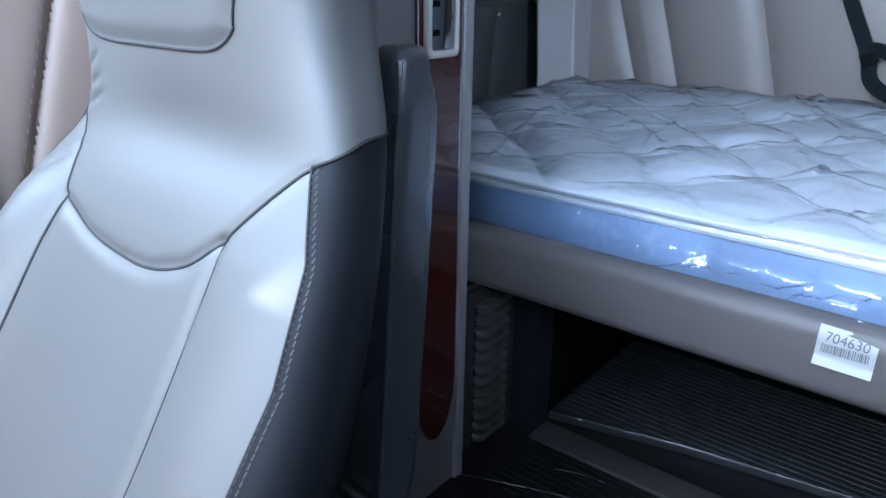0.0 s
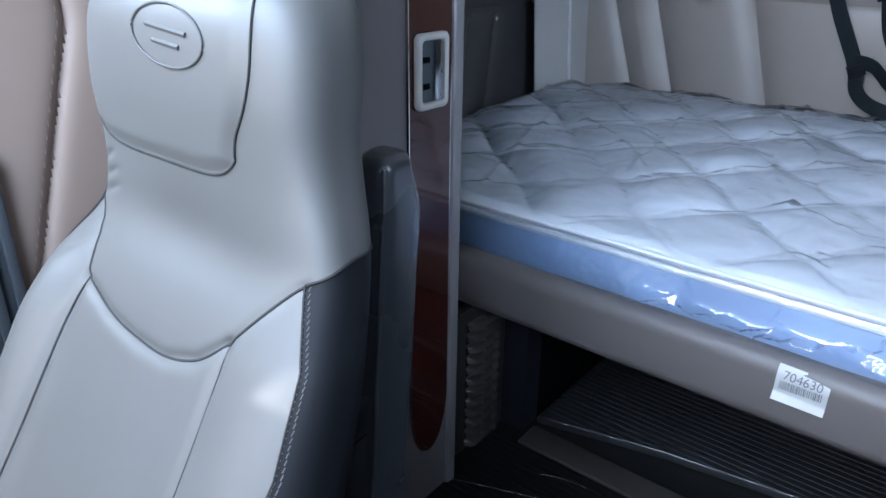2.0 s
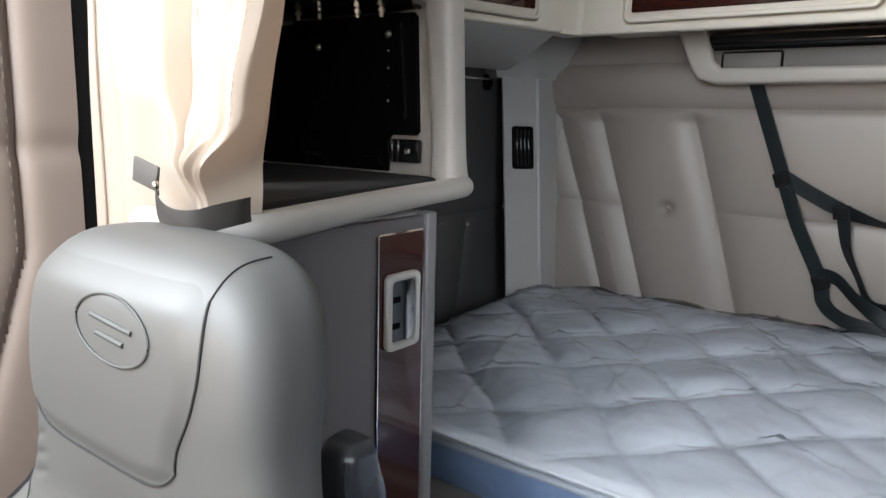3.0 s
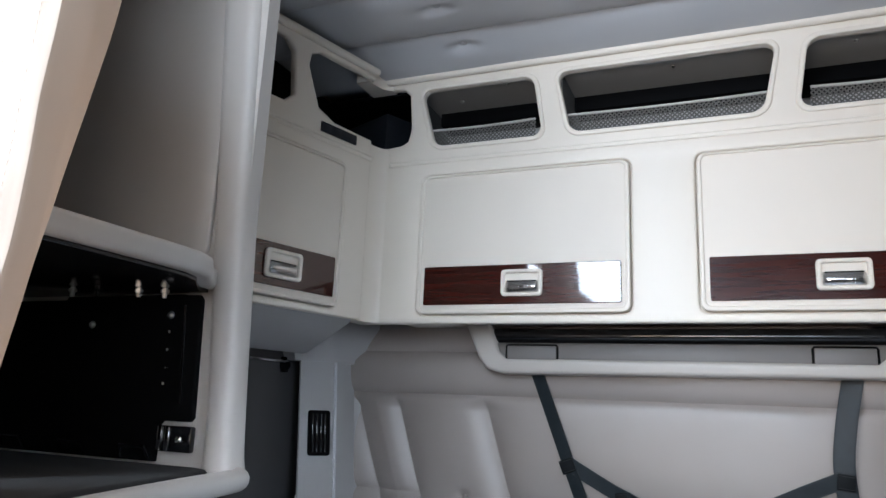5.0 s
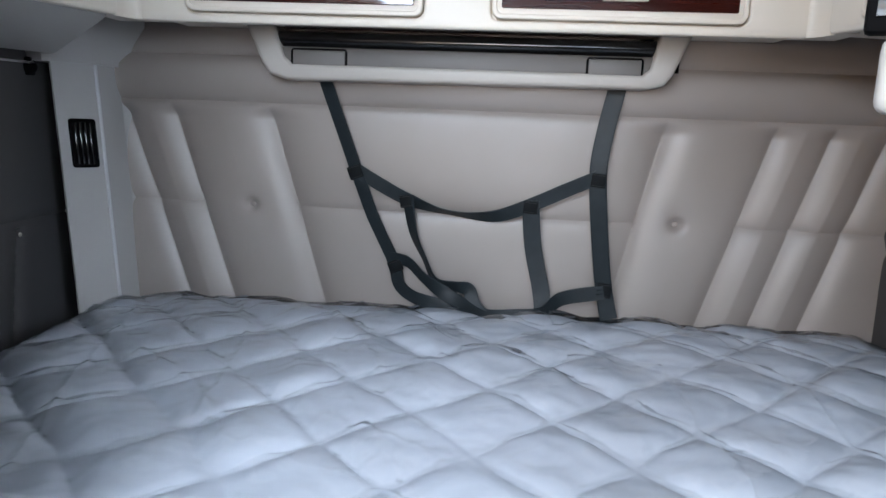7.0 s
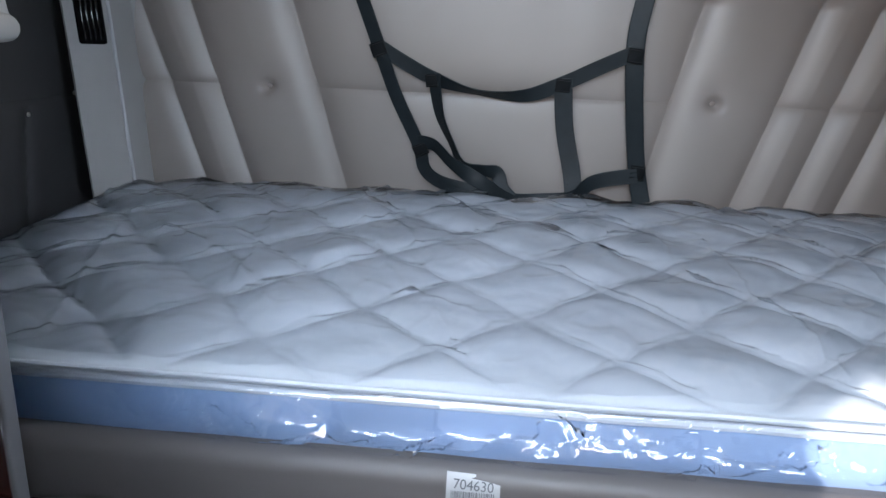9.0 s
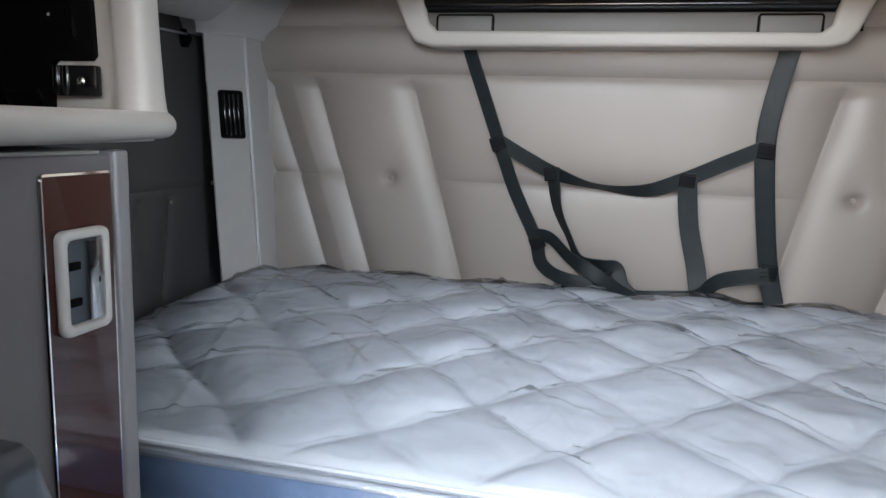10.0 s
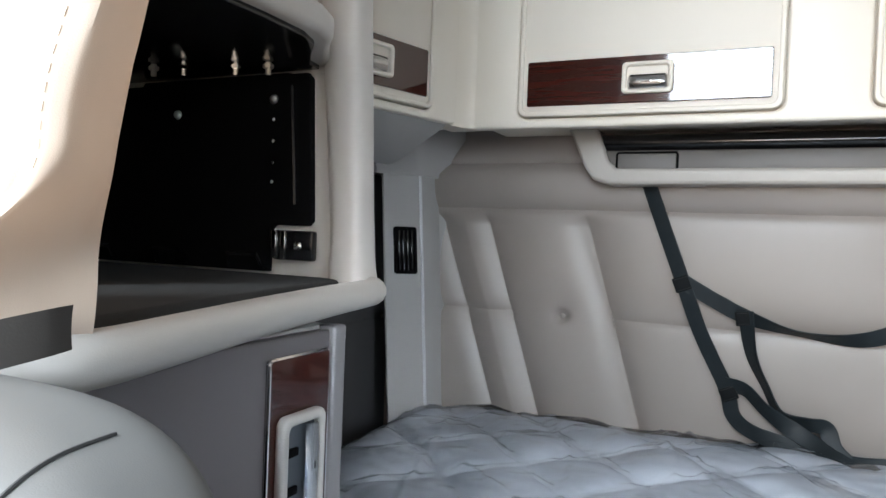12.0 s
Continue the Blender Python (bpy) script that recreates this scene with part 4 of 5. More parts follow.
# ---------------------------------------------------------------- wardrobe beside the bunk
WX = -0.488
ward = thing("wardrobe", "grey lower wardrobe with a tall wood strip and latch", "wardrobe", (-0.75, -1.4, FLOOR))
WY0, WY1, WZ1 = -1.52, -1.184, 0.962
S0, S1 = -1.298, -1.207
part("body", box(-0.655, WX - 0.012, WY0, WY1, FLOOR, WZ1, 0.004), M_GREYP, ward)
wood = rrect(S0, S1, 0.178, 0.940, 0.004)
wood = [p for p in wood if p[1] > 0.3]
n = 14
for i in range(n + 1):
    a = math.pi + math.pi * i / n
    wood.append(((S0 + S1) / 2 + (S1 - S0) / 2 * math.cos(a), 0.285 + 0.107 * math.sin(a)))
part("side_panel", plate([rrect(WY0, WY1, FLOOR + 0.005, WZ1 - 0.004, 0.004)], 0.012, facing_right(WX - 0.006), 0.002), M_LILAC, ward)
ws = part("wood_strip", plate([wood], 0.006, facing_right(WX + 0.003), 0.001), M_WOOD, ward, "tall lacquered dark red wood strip", False)
rim = [(y, z) for y, z in wood]
part("strip_rim", tube([(WX + 0.004, y, z) for y, z in rim], 0.0022, 6, True), M_CHROME, ws, "thin bright rim")
part("edge_trim", box(WX - 0.016, WX + 0.007, -1.200, -1.178, FLOOR, WZ1, 0.004, 3), M_LATCH, ward, "grey edge trim")
LM = right_m(-1.256, 0.836, WX + 0.0065) @ pose(0, 0, 0, 0, 0, 90)
latch(ws, LM, M_MOUNT, M_CHROME)

structure("wardrobe_side", box(-1.08, -0.640, -1.386, -1.372, FLOOR, 2.03), M_BLACK, "black wardrobe side behind the curtain")

# louvred panel under the bunk end
lou = thing("louvre_panel", "taupe metal panel with pressed cooling louvres under the bunk, its shading in the colours", "panel", (-0.46, -1.05, FLOOR))
part("panel", box(-0.533, -0.517, -1.184, -0.975, FLOOR, 0.384, 0.003), M_LOUVRE_SHADED, lou)
part("top_rail", box(-0.525, -0.511, -1.18, -0.98, 0.386, 0.394, 0.002), M_CHROME, lou, "thin bright rail")
lv_me = None
for i in range(12):
    z = 0.354 - i * 0.0242
    if lv_me is None:
        bm = grid(lambda u, v: (-0.5175 + 0.017 * (math.sin(math.pi / 2 * min(1, v * 1.4)) ** 0.8) * (1 - abs(u) ** 10), -1.053 + 0.050 * u, -0.0145 * v), lin(-1, 1, 18), lin(0, 1, 8))
        lv_me = mesh_of("louvre", bm, M_LOUVRE_LIT)
    lv = part("louvre", lv_me, None, lou)
    lv.location.z = z
    # black strip painting the shade in the gap under each louvre
    part("slot", box(-0.5175, -0.516, -1.106, -1.000, z - 0.0200, z - 0.004), M_BLACK, lou)
part("dark_post", box(-0.56, -0.463, -0.975, -0.92, FLOOR, 0.40), M_POST, lou, "dark blue-grey post")

# shelf above the wardrobe
shelf = thing("shelf_unit", "ivory open shelf unit with grey carpet and a curved post", "shelf", (-0.6, -1.35, 0.945))
edge = [(-0.520, -1.592), (-0.450, -1.588), (-0.415, -1.566), (-0.410, -1.535), (-0.425, -1.47), (-0.455, -1.35), (-0.482, -1.22), (-0.497, -1.13), (-0.507, -1.085), (-0.522, -1.066), (-0.55, -1.060)]
path = smooth_path([(x, y, 0.985 + 0.004 * (y + 1.5) / 0.47) for x, y in edge], 6)
part("rounded_edge", tube(path, lambda t: 0.0165 - 0.001 * t, 14), M_SHELF, shelf)
top = [(-0.645, -1.53)] + [(x - 0.010, y) for x, y in edge[3:]] + [(-1.05, -1.05), (-1.05, -1.371), (-0.645, -1.371)]
part("shelf_board", plate([top], 0.024, Matrix.Translation((0, 0, 0.981)), 0.002), M_SHELF, shelf)
carp = [(-0.64, -1.525)] + [(x - 0.036, max(y, -1.525)) for x, y in edge[3:7]] + [(-0.530, -1.135), (-0.538, -1.110), (-0.550, -1.098), (-0.575, -1.088), (-1.05, -1.086), (-1.05, -1.370), (-0.64, -1.370)]
part("carpet", plate([carp], 0.012, Matrix.Translation((0, 0, 0.995)), 0.004), M_CARPET, shelf, "dark grey carpet")


def post_ring(z):
    f = math.exp(-(z - 0.985) / 0.028)
    k = max(0, z - 1.05)
    cx, w = -0.549 - 0.068 * k + 0.004 * f, 0.0225 + 0.021 * k + 0.007 * f
    cy, d = -1.066, 0.024 + 0.004 * f
    return [(cx + w * math.copysign(abs(math.cos(a)) ** 0.6, math.cos(a)), cy + d * math.copysign(abs(math.sin(a)) ** 0.6, math.sin(a)), z) for a in lin(0, 2 * math.pi * 23 / 24, 24)]


part("post", prism([post_ring(z) for z in [0.985 + 0.012 * i for i in range(12)] + lin(1.15, 2.02, 8)]), M_SHELF, shelf)
NW = -1.075
part("niche_wall", box(-1.055, -0.545, NW, NW + 0.028, 0.985, 2.02), M_SHELF, shelf, "ivory wall behind the shelf")
ushelf = [(-0.62, -1.52), (-0.512, -1.52), (-0.510, -1.45), (-0.506, -1.26), (-0.508, -1.20), (-0.520, -1.165), (-0.545, -1.135), (-0.575, -1.095), (-0.58, -1.07), (-1.05, -1.07), (-1.05, -1.370), (-0.62, -1.370)]
part("upper_shelf", plate([ushelf], 0.030, Matrix.Translation((0, 0, 1.273)), 0.008, 3), M_SHELF, shelf)
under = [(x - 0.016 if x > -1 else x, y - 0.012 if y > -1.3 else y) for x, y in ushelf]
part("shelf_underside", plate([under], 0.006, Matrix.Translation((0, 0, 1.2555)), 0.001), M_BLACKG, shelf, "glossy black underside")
part("upper_panel", plate([rrect(-1.04, -0.606, 1.300, 1.83, 0.03)], 0.010, facing_front(NW - 0.004), 0.003), M_FRAME, shelf, "grey inset upper panel")

# black mounting plate in the shelf niche, facing the cab
plt = thing("mounting_plate", "black metal mounting plate with studs on the niche wall", "plate", (-0.8, -1.08, 1.0))
PY = NW - 0.004
part("plate", plate([[(-1.045, 1.003), (-0.662, 1.003), (-0.660, 1.056), (-0.654, 1.062), (-0.604, 1.062), (-0.598, 1.068), (-0.606, 1.243), (-0.612, 1.250), (-0.634, 1.250), (-0.640, 1.2515), (-0.884, 1.2515), (-0.888, 1.246), (-1.045, 1.246)]], 0.010, facing_front(PY), 0.002), M_BLACK, plt)
part("raised_edge", tube([(-0.632, PY - 0.006, 1.234), (-0.622, PY - 0.006, 1.088)], 0.003, 6), M_BLACKG, plt, "folded bright edge")
br = part("bracket", box(-0.650, -0.590, PY - 0.012, PY - 0.001, 1.019, 1.056, 0.003), M_BLACKG, plt, "black latch bracket")
for dx in (0.0, 0.014):
    part("bright_edge", box(-0.651 + dx, -0.644 + dx, PY - 0.014, PY - 0.011, 1.021, 1.055, 0.001), M_CHROME, br)
part("rivet", dome((-0.612, PY - 0.012, 1.037), 0.006, 0.003, (0, -1, 0), 10, 3), M_STEEL, br)
for x, z in ((-0.660, 1.219), (-0.820, 1.205)):
    part("stud", dome((x, PY - 0.005, z), 0.0065, 0.006, (0, -1, 0), 10, 4), M_STEEL, plt, "bright round stud")
for z in (1.194, 1.167, 1.140, 1.116):
    part("pin_hole", dome((-0.660, PY - 0.005, z), 0.0022, 0.001, (0, -1, 0), 8, 2), M_STEEL, plt)
for x in (-0.696, -0.823, -0.958):
    part("hook_loop", tube([(x - 0.026, PY - 0.006, 1.008), (x - 0.024, PY - 0.014, 1.024), (x + 0.024, PY - 0.014, 1.024), (x + 0.026, PY - 0.006, 1.008)], 0.0035, 6), M_BLACKG, plt)
for x, y, mt in ((-0.634, -1.130, M_STEEL), (-0.676, -1.138, M_CHROME), (-0.743, -1.153, M_CHROME), (-0.784, -1.161, M_STEEL)):
    bm = tube([(x, y, 1.2535), (x, y, 1.238)], 0.0036, 8)
    add(bm, tube([(x, y, 1.2500), (x, y, 1.2455)], 0.0065, 6))
    part("bolt", bm, mt, plt, "bright bolt under the shelf")

# ---------------------------------------------------------------- curtain
cur = thing("curtain", "beige cloth curtain gathered and tied back beside the shelf", "curtain", (-0.6, -1.62, 0.93))


def curtain_pt(u, v):
    z = 0.985 + v * 1.035
    k = ss(1.0, 1.13, z)
    xl = -0.450 - 0.050 * k + 0.03 * v - 0.15 * ss(1.40, 1.60, z)
    xr = float(np.interp(z, (0.985, 1.04, 1.10, 1.17, 1.30, 1.42, 1.50, 1.60, 2.02), (-0.404, -0.400, -0.390, -0.372, -0.345, -0.316, -0.350, -0.480, -0.52)))
    xc = xr - 0.012 + 0.054 * ss(1.02, 1.09, z) - 0.03 * ss(1.25, 1.45, z)
    a = 0.014 + 0.012 * k
    fold = 0.014 + 0.020 * k
    mid = 0.40 + 0.06 * math.sin(4 * z) + 0.02 * noise.noise((z * 9, 1, 1))
    if u < 0.78:
        s = u / 0.78
        x = xl + (xc - xl) * s
        if s < mid:
            y = -1.580 - fold * 0.8 * math.sin(math.pi * s / mid) ** 0.8
        else:
            y = -1.580 - a * ((s - mid) / (1 - mid)) - 0.35 * fold * math.sin(math.pi * (s - mid) / (1 - mid)) - 0.003 * math.sin(math.pi * 3 * (s - mid) / (1 - mid)) * (0.4 + k)
    else:
        s = (u - 0.78) / 0.22
        x = xc + (xr - xc) * s ** 1.6
        y = -1.580 - a + (a + 0.035) * s
    # the cloth swells over the band and is drawn in under it
    y -= 0.016 * math.exp(-((z - 1.045) / 0.022) ** 2) * math.sin(math.pi * min(1, u * 1.1)) ** 0.5 if u * 1.1 < 1 else 0
    y -= 0.008 * math.exp(-((z - 1.06) / 0.04) ** 2) * noise.noise((u * 14, z * 12, 3)) + 0.007 * noise.noise((u * 5, z * 8, 0)) + 0.0014 * math.sin(u * 55 + 4 * z + 3 * noise.noise((u * 3, z * 5, 9))) * k
    return (x + 0.005 * noise.noise((u * 4, z * 9, 4)), y, z)


part("gathered_cloth", grid(curtain_pt, lin(0, 1, 130), lin(0, 0.16, 50) + lin(0.16, 1, 80)[1:]), M_CURT, cur)


def flat_pt(u, v):
    z = 0.30 + 1.72 * v
    tuck = math.exp(-((z - 1.03) / 0.10) ** 2) * ss(0.5, 1.0, u)
    return (-0.665 + 0.03 * v + (0.225 - 0.01 * v - 0.10 * ss(1.40, 1.60, z)) * u, -1.576 + 0.011 * math.sin(10 * u + 1.2 * v) + 0.008 * noise.noise((u * 5, v * 6, 7)) - 0.012 * tuck * (1 + math.sin(z * 60 + u * 14)) / 2, z)


part("flat_cloth", grid(flat_pt, lin(0, 1, 70), lin(0, 1, 160)), M_CURT, cur)
part("side_hem", tube([Vector(flat_pt(0.06, v)) + Vector((0, -0.002, 0)) for v in lin(0.3, 1, 80)], 0.0012, 5), M_CURT, cur)
for u0 in (0.52, 0.74):
    hem = [Vector(curtain_pt(u0, v)) for v in lin(0.04, 0.9, 120)]
    for p, q in zip(hem, hem[1:]):
        part("stitch", tube([p + Vector((0, -0.0006, 0)), p + (q - p) * 0.55 + Vector((0, -0.0004, 0))], 0.0003, 4), M_CURT, cur)
BAND = smooth_path([(-0.470, -1.606, 1.027), (-0.456, -1.618, 1.014), (-0.434, -1.627, 1.004), (-0.410, -1.630, 0.999), (-0.394, -1.622, 0.999), (-0.386, -1.606, 1.003), (-0.384, -1.584, 1.006), (-0.392, -1.566, 1.006)], 6)


def band_pt(u, v):
    p = BAND[min(len(BAND) - 1, round(u * (len(BAND) - 1)))]
    return (p.x, p.y + 0.003 * (v - 0.5) ** 2, p.z + 0.022 * (v - 0.5))


bm = grid(band_pt, lin(0, 1, len(BAND)), lin(0, 1, 6))
bmesh.ops.solidify(bm, geom=bm.faces[:], thickness=0.002)
part("tie_band", bm, M_TIE, cur, "grey tie-back band")
bm = box(-0.020, 0.020, -0.0015, 0.0015, -0.0115, 0.0115, 0.001)
bmesh.ops.transform(bm, matrix=pose(-0.486, -1.608, 1.033, 0, 12, 0), verts=bm.verts[:])
part("tie_tab", bm, M_TIE, cur)
part("snap", dome((-0.464, -1.612, 1.024), 0.005, 0.004), M_STEEL, cur, "bright snap")

# ---------------------------------------------------------------- seat
SC = -0.368
seat = thing("truck_seat", "grey leather high-back truck seat with charcoal sides", "seat", (SC, -1.75, FLOOR))


HALF = [(0.20, 0.245), (0.40, 0.247), (0.55, 0.240), (0.66, 0.222), (0.74, 0.198), (0.82, 0.184), (0.90, 0.182), (1.0, 0.170)]
FRONT = [(0.20, -2.105), (0.26, -2.062), (0.41, -1.940), (0.53, -1.845), (0.58, -1.810), (0.664, -1.752), (0.735, -1.710), (0.80, -1.700), (0.88, -1.701), (0.95, -1.694), (1.0, -1.68)]
BACK = [(0.20, -1.86), (0.467, -1.72), (0.60, -1.655), (0.74, -1.602), (0.90, -1.566), (1.0, -1.555)]
TOP = 0.997
TABLE_Z = np.linspace(0.15, 1.05, 361)


def smooth_table(tab):
    v = np.interp(TABLE_Z, [z for z, _ in tab], [q for _, q in tab])
    k = np.exp(-np.linspace(-2.5, 2.5, 41) ** 2)
    return np.convolve(np.pad(v, 20, "edge"), k / k.sum(), "valid")


HALF_T, FRONT_T, BACK_T = smooth_table(HALF), smooth_table(FRONT), smooth_table(BACK)
SEAM_R = [(0.114, 0.672), (0.112, 0.62), (0.108, 0.53), (0.104, 0.42), (0.10, 0.25)]
SEAM_U = [(-0.138, 0.664), (-0.08, 0.646), (-0.02, 0.638), (0.03, 0.638), (0.08, 0.650), (0.114, 0.672)]
SEAM_S = [(0.114, 0.672), (0.130, 0.690), (0.147, 0.708), (0.160, 0.721), (0.170, 0.730), (0.178, 0.735)]
SEAM_L = [(-0.138, 0.664), (-0.146, 0.62), (-0.150, 0.53), (-0.150, 0.42), (-0.148, 0.25)]
SEAM_T = [(-0.138, 0.664), (-0.143, 0.685), (-0.150, 0.708), (-0.163, 0.728), (-0.184, 0.738)]
SEAMS_ALL = [SEAM_R, SEAM_L, SEAM_U, SEAM_S, SEAM_T]


def seat_dims(z):
    w, f, b = (float(np.interp(z, TABLE_Z, q)) for q in (HALF_T, FRONT_T, BACK_T))
    if z > 0.90:
        k = (z - 0.90) / (TOP - 0.90)
        r = (max(0.0, 1 - k ** 3.1)) ** (1 / 3.1)
        mid = (f + b) / 2 + 0.01
        w, f, b = w * (0.25 + 0.75 * r), mid + (f - mid) * (0.12 + 0.88 * r), mid + (b - mid) * (0.12 + 0.88 * r)
    return w, f, b


def relief(x, z):
    """Dents and swells of the front: x from the seat's middle."""
    d = min(poly_dist(x, z, s) for s in SEAMS_ALL[:3])
    e = min(poly_dist(x, z, s) for s in SEAMS_ALL[3:])
    h = -0.0045 * math.exp(-(d / 0.006) ** 2) - 0.002 * math.exp(-d / 0.022) - 0.003 * math.exp(-(e / 0.005) ** 2) * math.exp(-d / 0.2)
    low = 1 - ss(0.52, 0.74, z)
    h -= low * 0.014 * math.exp(-(x / 0.10) ** 2)
    h += (1 - ss(0.42, 0.78, z)) * 0.008 * math.exp(-((abs(x) - 0.158) / 0.034) ** 2)
    h += 0.036 * (1 - ss(0.62, 0.735, z)) * math.exp(-((x + 0.200) / 0.042) ** 2)
    h -= 0.010 * math.exp(-((z - 0.745) / 0.04) ** 2) * math.exp(-(x / 0.13) ** 2)
    for zc in (0.752, 0.770, 0.789):
        h -= 0.0025 * math.exp(-((z - zc - 0.35 * (x + 0.15)) / 0.0045) ** 2) * math.exp(-((x + 0.152) / 0.022) ** 2)
    for zc in (0.690, 0.706):
        h -= 0.003 * math.exp(-((z - zc - 0.5 * (x + 0.18)) / 0.005) ** 2) * math.exp(-((x + 0.185) / 0.03) ** 2)
    return h


N_SEAT = 3.2


def edge_x(z):
    """Where the bolster's stitching runs, from the seat's middle."""
    w = seat_dims(z)[0]
    k = ss(0.735, 0.82, z)
    e = float(np.interp(z, (0.20, 0.40, 0.50, 0.60, 0.67, 0.735), (0.184, 0.193, 0.203, 0.210, 0.200, 0.174)))
    return min((1 - k) * e + k * 0.78 * w, 0.955 * w)


def head_shift(z):
    return -0.015 * ss(0.74, 0.86, z)


def left_wide(z):
    """The far bolster spreads wider at its foot."""
    return 1 + 0.24 * (1 - ss(0.60, 0.76, z))


def seat_at(x, y, z):
    """The seat's own measures (x from its middle) set at its place in the cab."""
    k = 0.86
    zz = float(np.interp(z, (0.0, 0.664, 0.735, 0.811, 0.95, 1.05), (0.04, 0.704, 0.766, 0.832, 0.955, 1.042)))
    return Vector((SC + k * (x + head_shift(z)), -1.716 + 0.86 * (y + 1.70), zz))


def seat_pt(a, z):
    w, f, b = seat_dims(z)
    n = N_SEAT
    mid, d = (f + b) / 2, (b - f) / 2
    c, s = math.cos(a), math.sin(a)
    if c < 0:
        w *= left_wide(z)
    x = w * math.copysign(abs(c) ** (2 / n), c)
    y = mid + d * math.copysign(abs(s) ** (2 / n), s)
    if s < 0:
        y -= relief(x, z) * min(1.0, 2.5 * abs(s)) * (1 - ss(0.88, 0.98, z))
    return seat_at(x, y, z)


NF, NB = 130, 110


def seat_ring(z):
    """Front columns evenly across to the stitching, then round the sides and back."""
    w, xb = seat_dims(z)[0], edge_x(z)
    ab = math.acos((xb / w) ** (N_SEAT / 2))
    front = []
    for i in range(NF):
        k = left_wide(z)
        x = -xb * k + xb * (1 + k) * i / (NF - 1)
        front.append(-math.acos(math.copysign((abs(x) / (w if x > 0 else w * k)) ** (N_SEAT / 2), x)))
    return [seat_pt(q, z) for q in front + lin(-ab, math.pi + ab, NB)[1:-1]]


def seat_front(x, z, lift=0.0):
    """The front surface at x from the middle, at height z."""
    w, f, b = seat_dims(z)
    if x < 0:
        w *= left_wide(z)
    n = N_SEAT
    mid, d = (f + b) / 2, (b - f) / 2
    q = max(0.0, 1 - min(1.0, abs(x) / w) ** n) ** (1 / n)
    y = mid - d * q
    s = q ** (n / 2)
    y -= relief(x, z) * min(1.0, 2.5 * s) * (1 - ss(0.88, 0.98, z))
    return seat_at(x, y - lift, z)


def flank_top(j):
    """The charcoal flank rises towards the back."""
    return 0.7349 + 0.018 * min(1.0, max(0, j - NF + 1) / 16)


zs = lin(0.20, 0.735, 190) + lin(0.735, 0.90, 90)[1:-1] + [0.90 + (TOP - 0.90) * math.sin(math.pi / 2 * i / 24) for i in range(25)]
bm = bmesh.new()
rows = [[bm.verts.new(p) for p in seat_ring(z)] for z in zs]
NR = len(rows[0])
for i, (ra, rb) in enumerate(zip(rows, rows[1:])):
    for j in range(NR):
        fc = bm.faces.new((ra[j], ra[(j + 1) % NR], rb[(j + 1) % NR], rb[j]))
        fc.material_index = 1 if (j >= NF - 1 and zs[i] < flank_top(j)) else 0
bm.faces.new(rows[-1])
bmesh.ops.recalc_face_normals(bm, faces=bm.faces[:])
me = mesh_of("backrest", bm, M_SEAT)
me.materials.append(M_SEATD)
back = part("backrest", me, None, seat, "grey leather backrest with charcoal flanks")

fl_seam = [seat_ring(flank_top(j))[j] for j in range(NF - 1, NF + 40)]
part("seam", tube([p + Vector((0.0004, -0.0003, 0)) for p in fl_seam], 0.0014, 5), M_SEAM, back)

# headrest cover with an oval emblem, raised over the backrest's top


def flap_half(z):
    return 0.106 + 0.026 * ss(0.80, 0.92, z) - 0.012 * ss(0.93, 1.0, z)


def flap_xz(u, v):
    z = 0.811 + (0.985 - 0.811) * v
    h = flap_half(z)
    if u < 0:
        h += 0.05
    x = min(h, (0.90 if u > 0 else 0.97) * seat_dims(min(z, 0.985))[0]) * u
    zz = z + 0.020 * (abs(u) ** 6) * (1 - ss(0.0, 0.45, v))
    e = min((1 - abs(u)) * h, v * 0.19)
    return x, min(zz, 0.985), e


def flap_pt(u, v):
    x, z, e = flap_xz(u, v)
    lift = (0.0050 * ss(-0.004, 0.022, e) - 0.0010) * (1 - ss(0.80, 1.0, v)) - 0.0012 * ss(0.80, 1.0, v)
    return seat_front(x, z, lift)


def flap_edge(u, v):
    x, z, _ = flap_xz(u, v)
    return seat_front(x, z, 0.0006)


flap = part("headrest_cover", grid(flap_pt, lin(-1, 1, 70), lin(0, 1, 60)), M_SEAT, seat, "grey leather headrest cover with embossed oval")
ov = [seat_front(0.026 + 0.056 * math.cos(a), 0.929 + 0.026 * math.sin(a) - 0.004 * math.cos(a), 0.0050) for a in lin(0, 2 * math.pi * 47 / 48, 48)]
part("oval_emblem", tube(ov, 0.0011, 6, True), M_EMB, flap, "plain embossed oval outline")
for x0, x1, dz in ((-0.006, 0.058, 0.005), (0.006, 0.048, -0.007)):
    part("emblem_bar", tube([seat_front(x, 0.929 - 0.08 * (x - 0.026) + dz, 0.0040) for x in lin(x0, x1, 24)], 0.0022, 6), M_EMB, flap, "plain embossed bar")


def along(pts, n=10):
    return [(p.x, p.z) for p in smooth_path([(x, 0, z) for x, z in pts], n)]


for s in SEAMS_ALL:
    part("seam", tube([seat_front(x, z, 0.0) for x, z in along(s, 6)], 0.0007 if s is SEAM_R else 0.0014, 5), M_SEAM, back)
part("cover_seam", tube([flap_edge(u, v) for u, v in [(-1, q) for q in lin(0.98, 0.02, 30)] + [(q, 0.0) for q in lin(-1, 1, 40)] + [(1, q) for q in lin(0.02, 0.88, 30)]], 0.0011, 5), M_SEAM, flap)


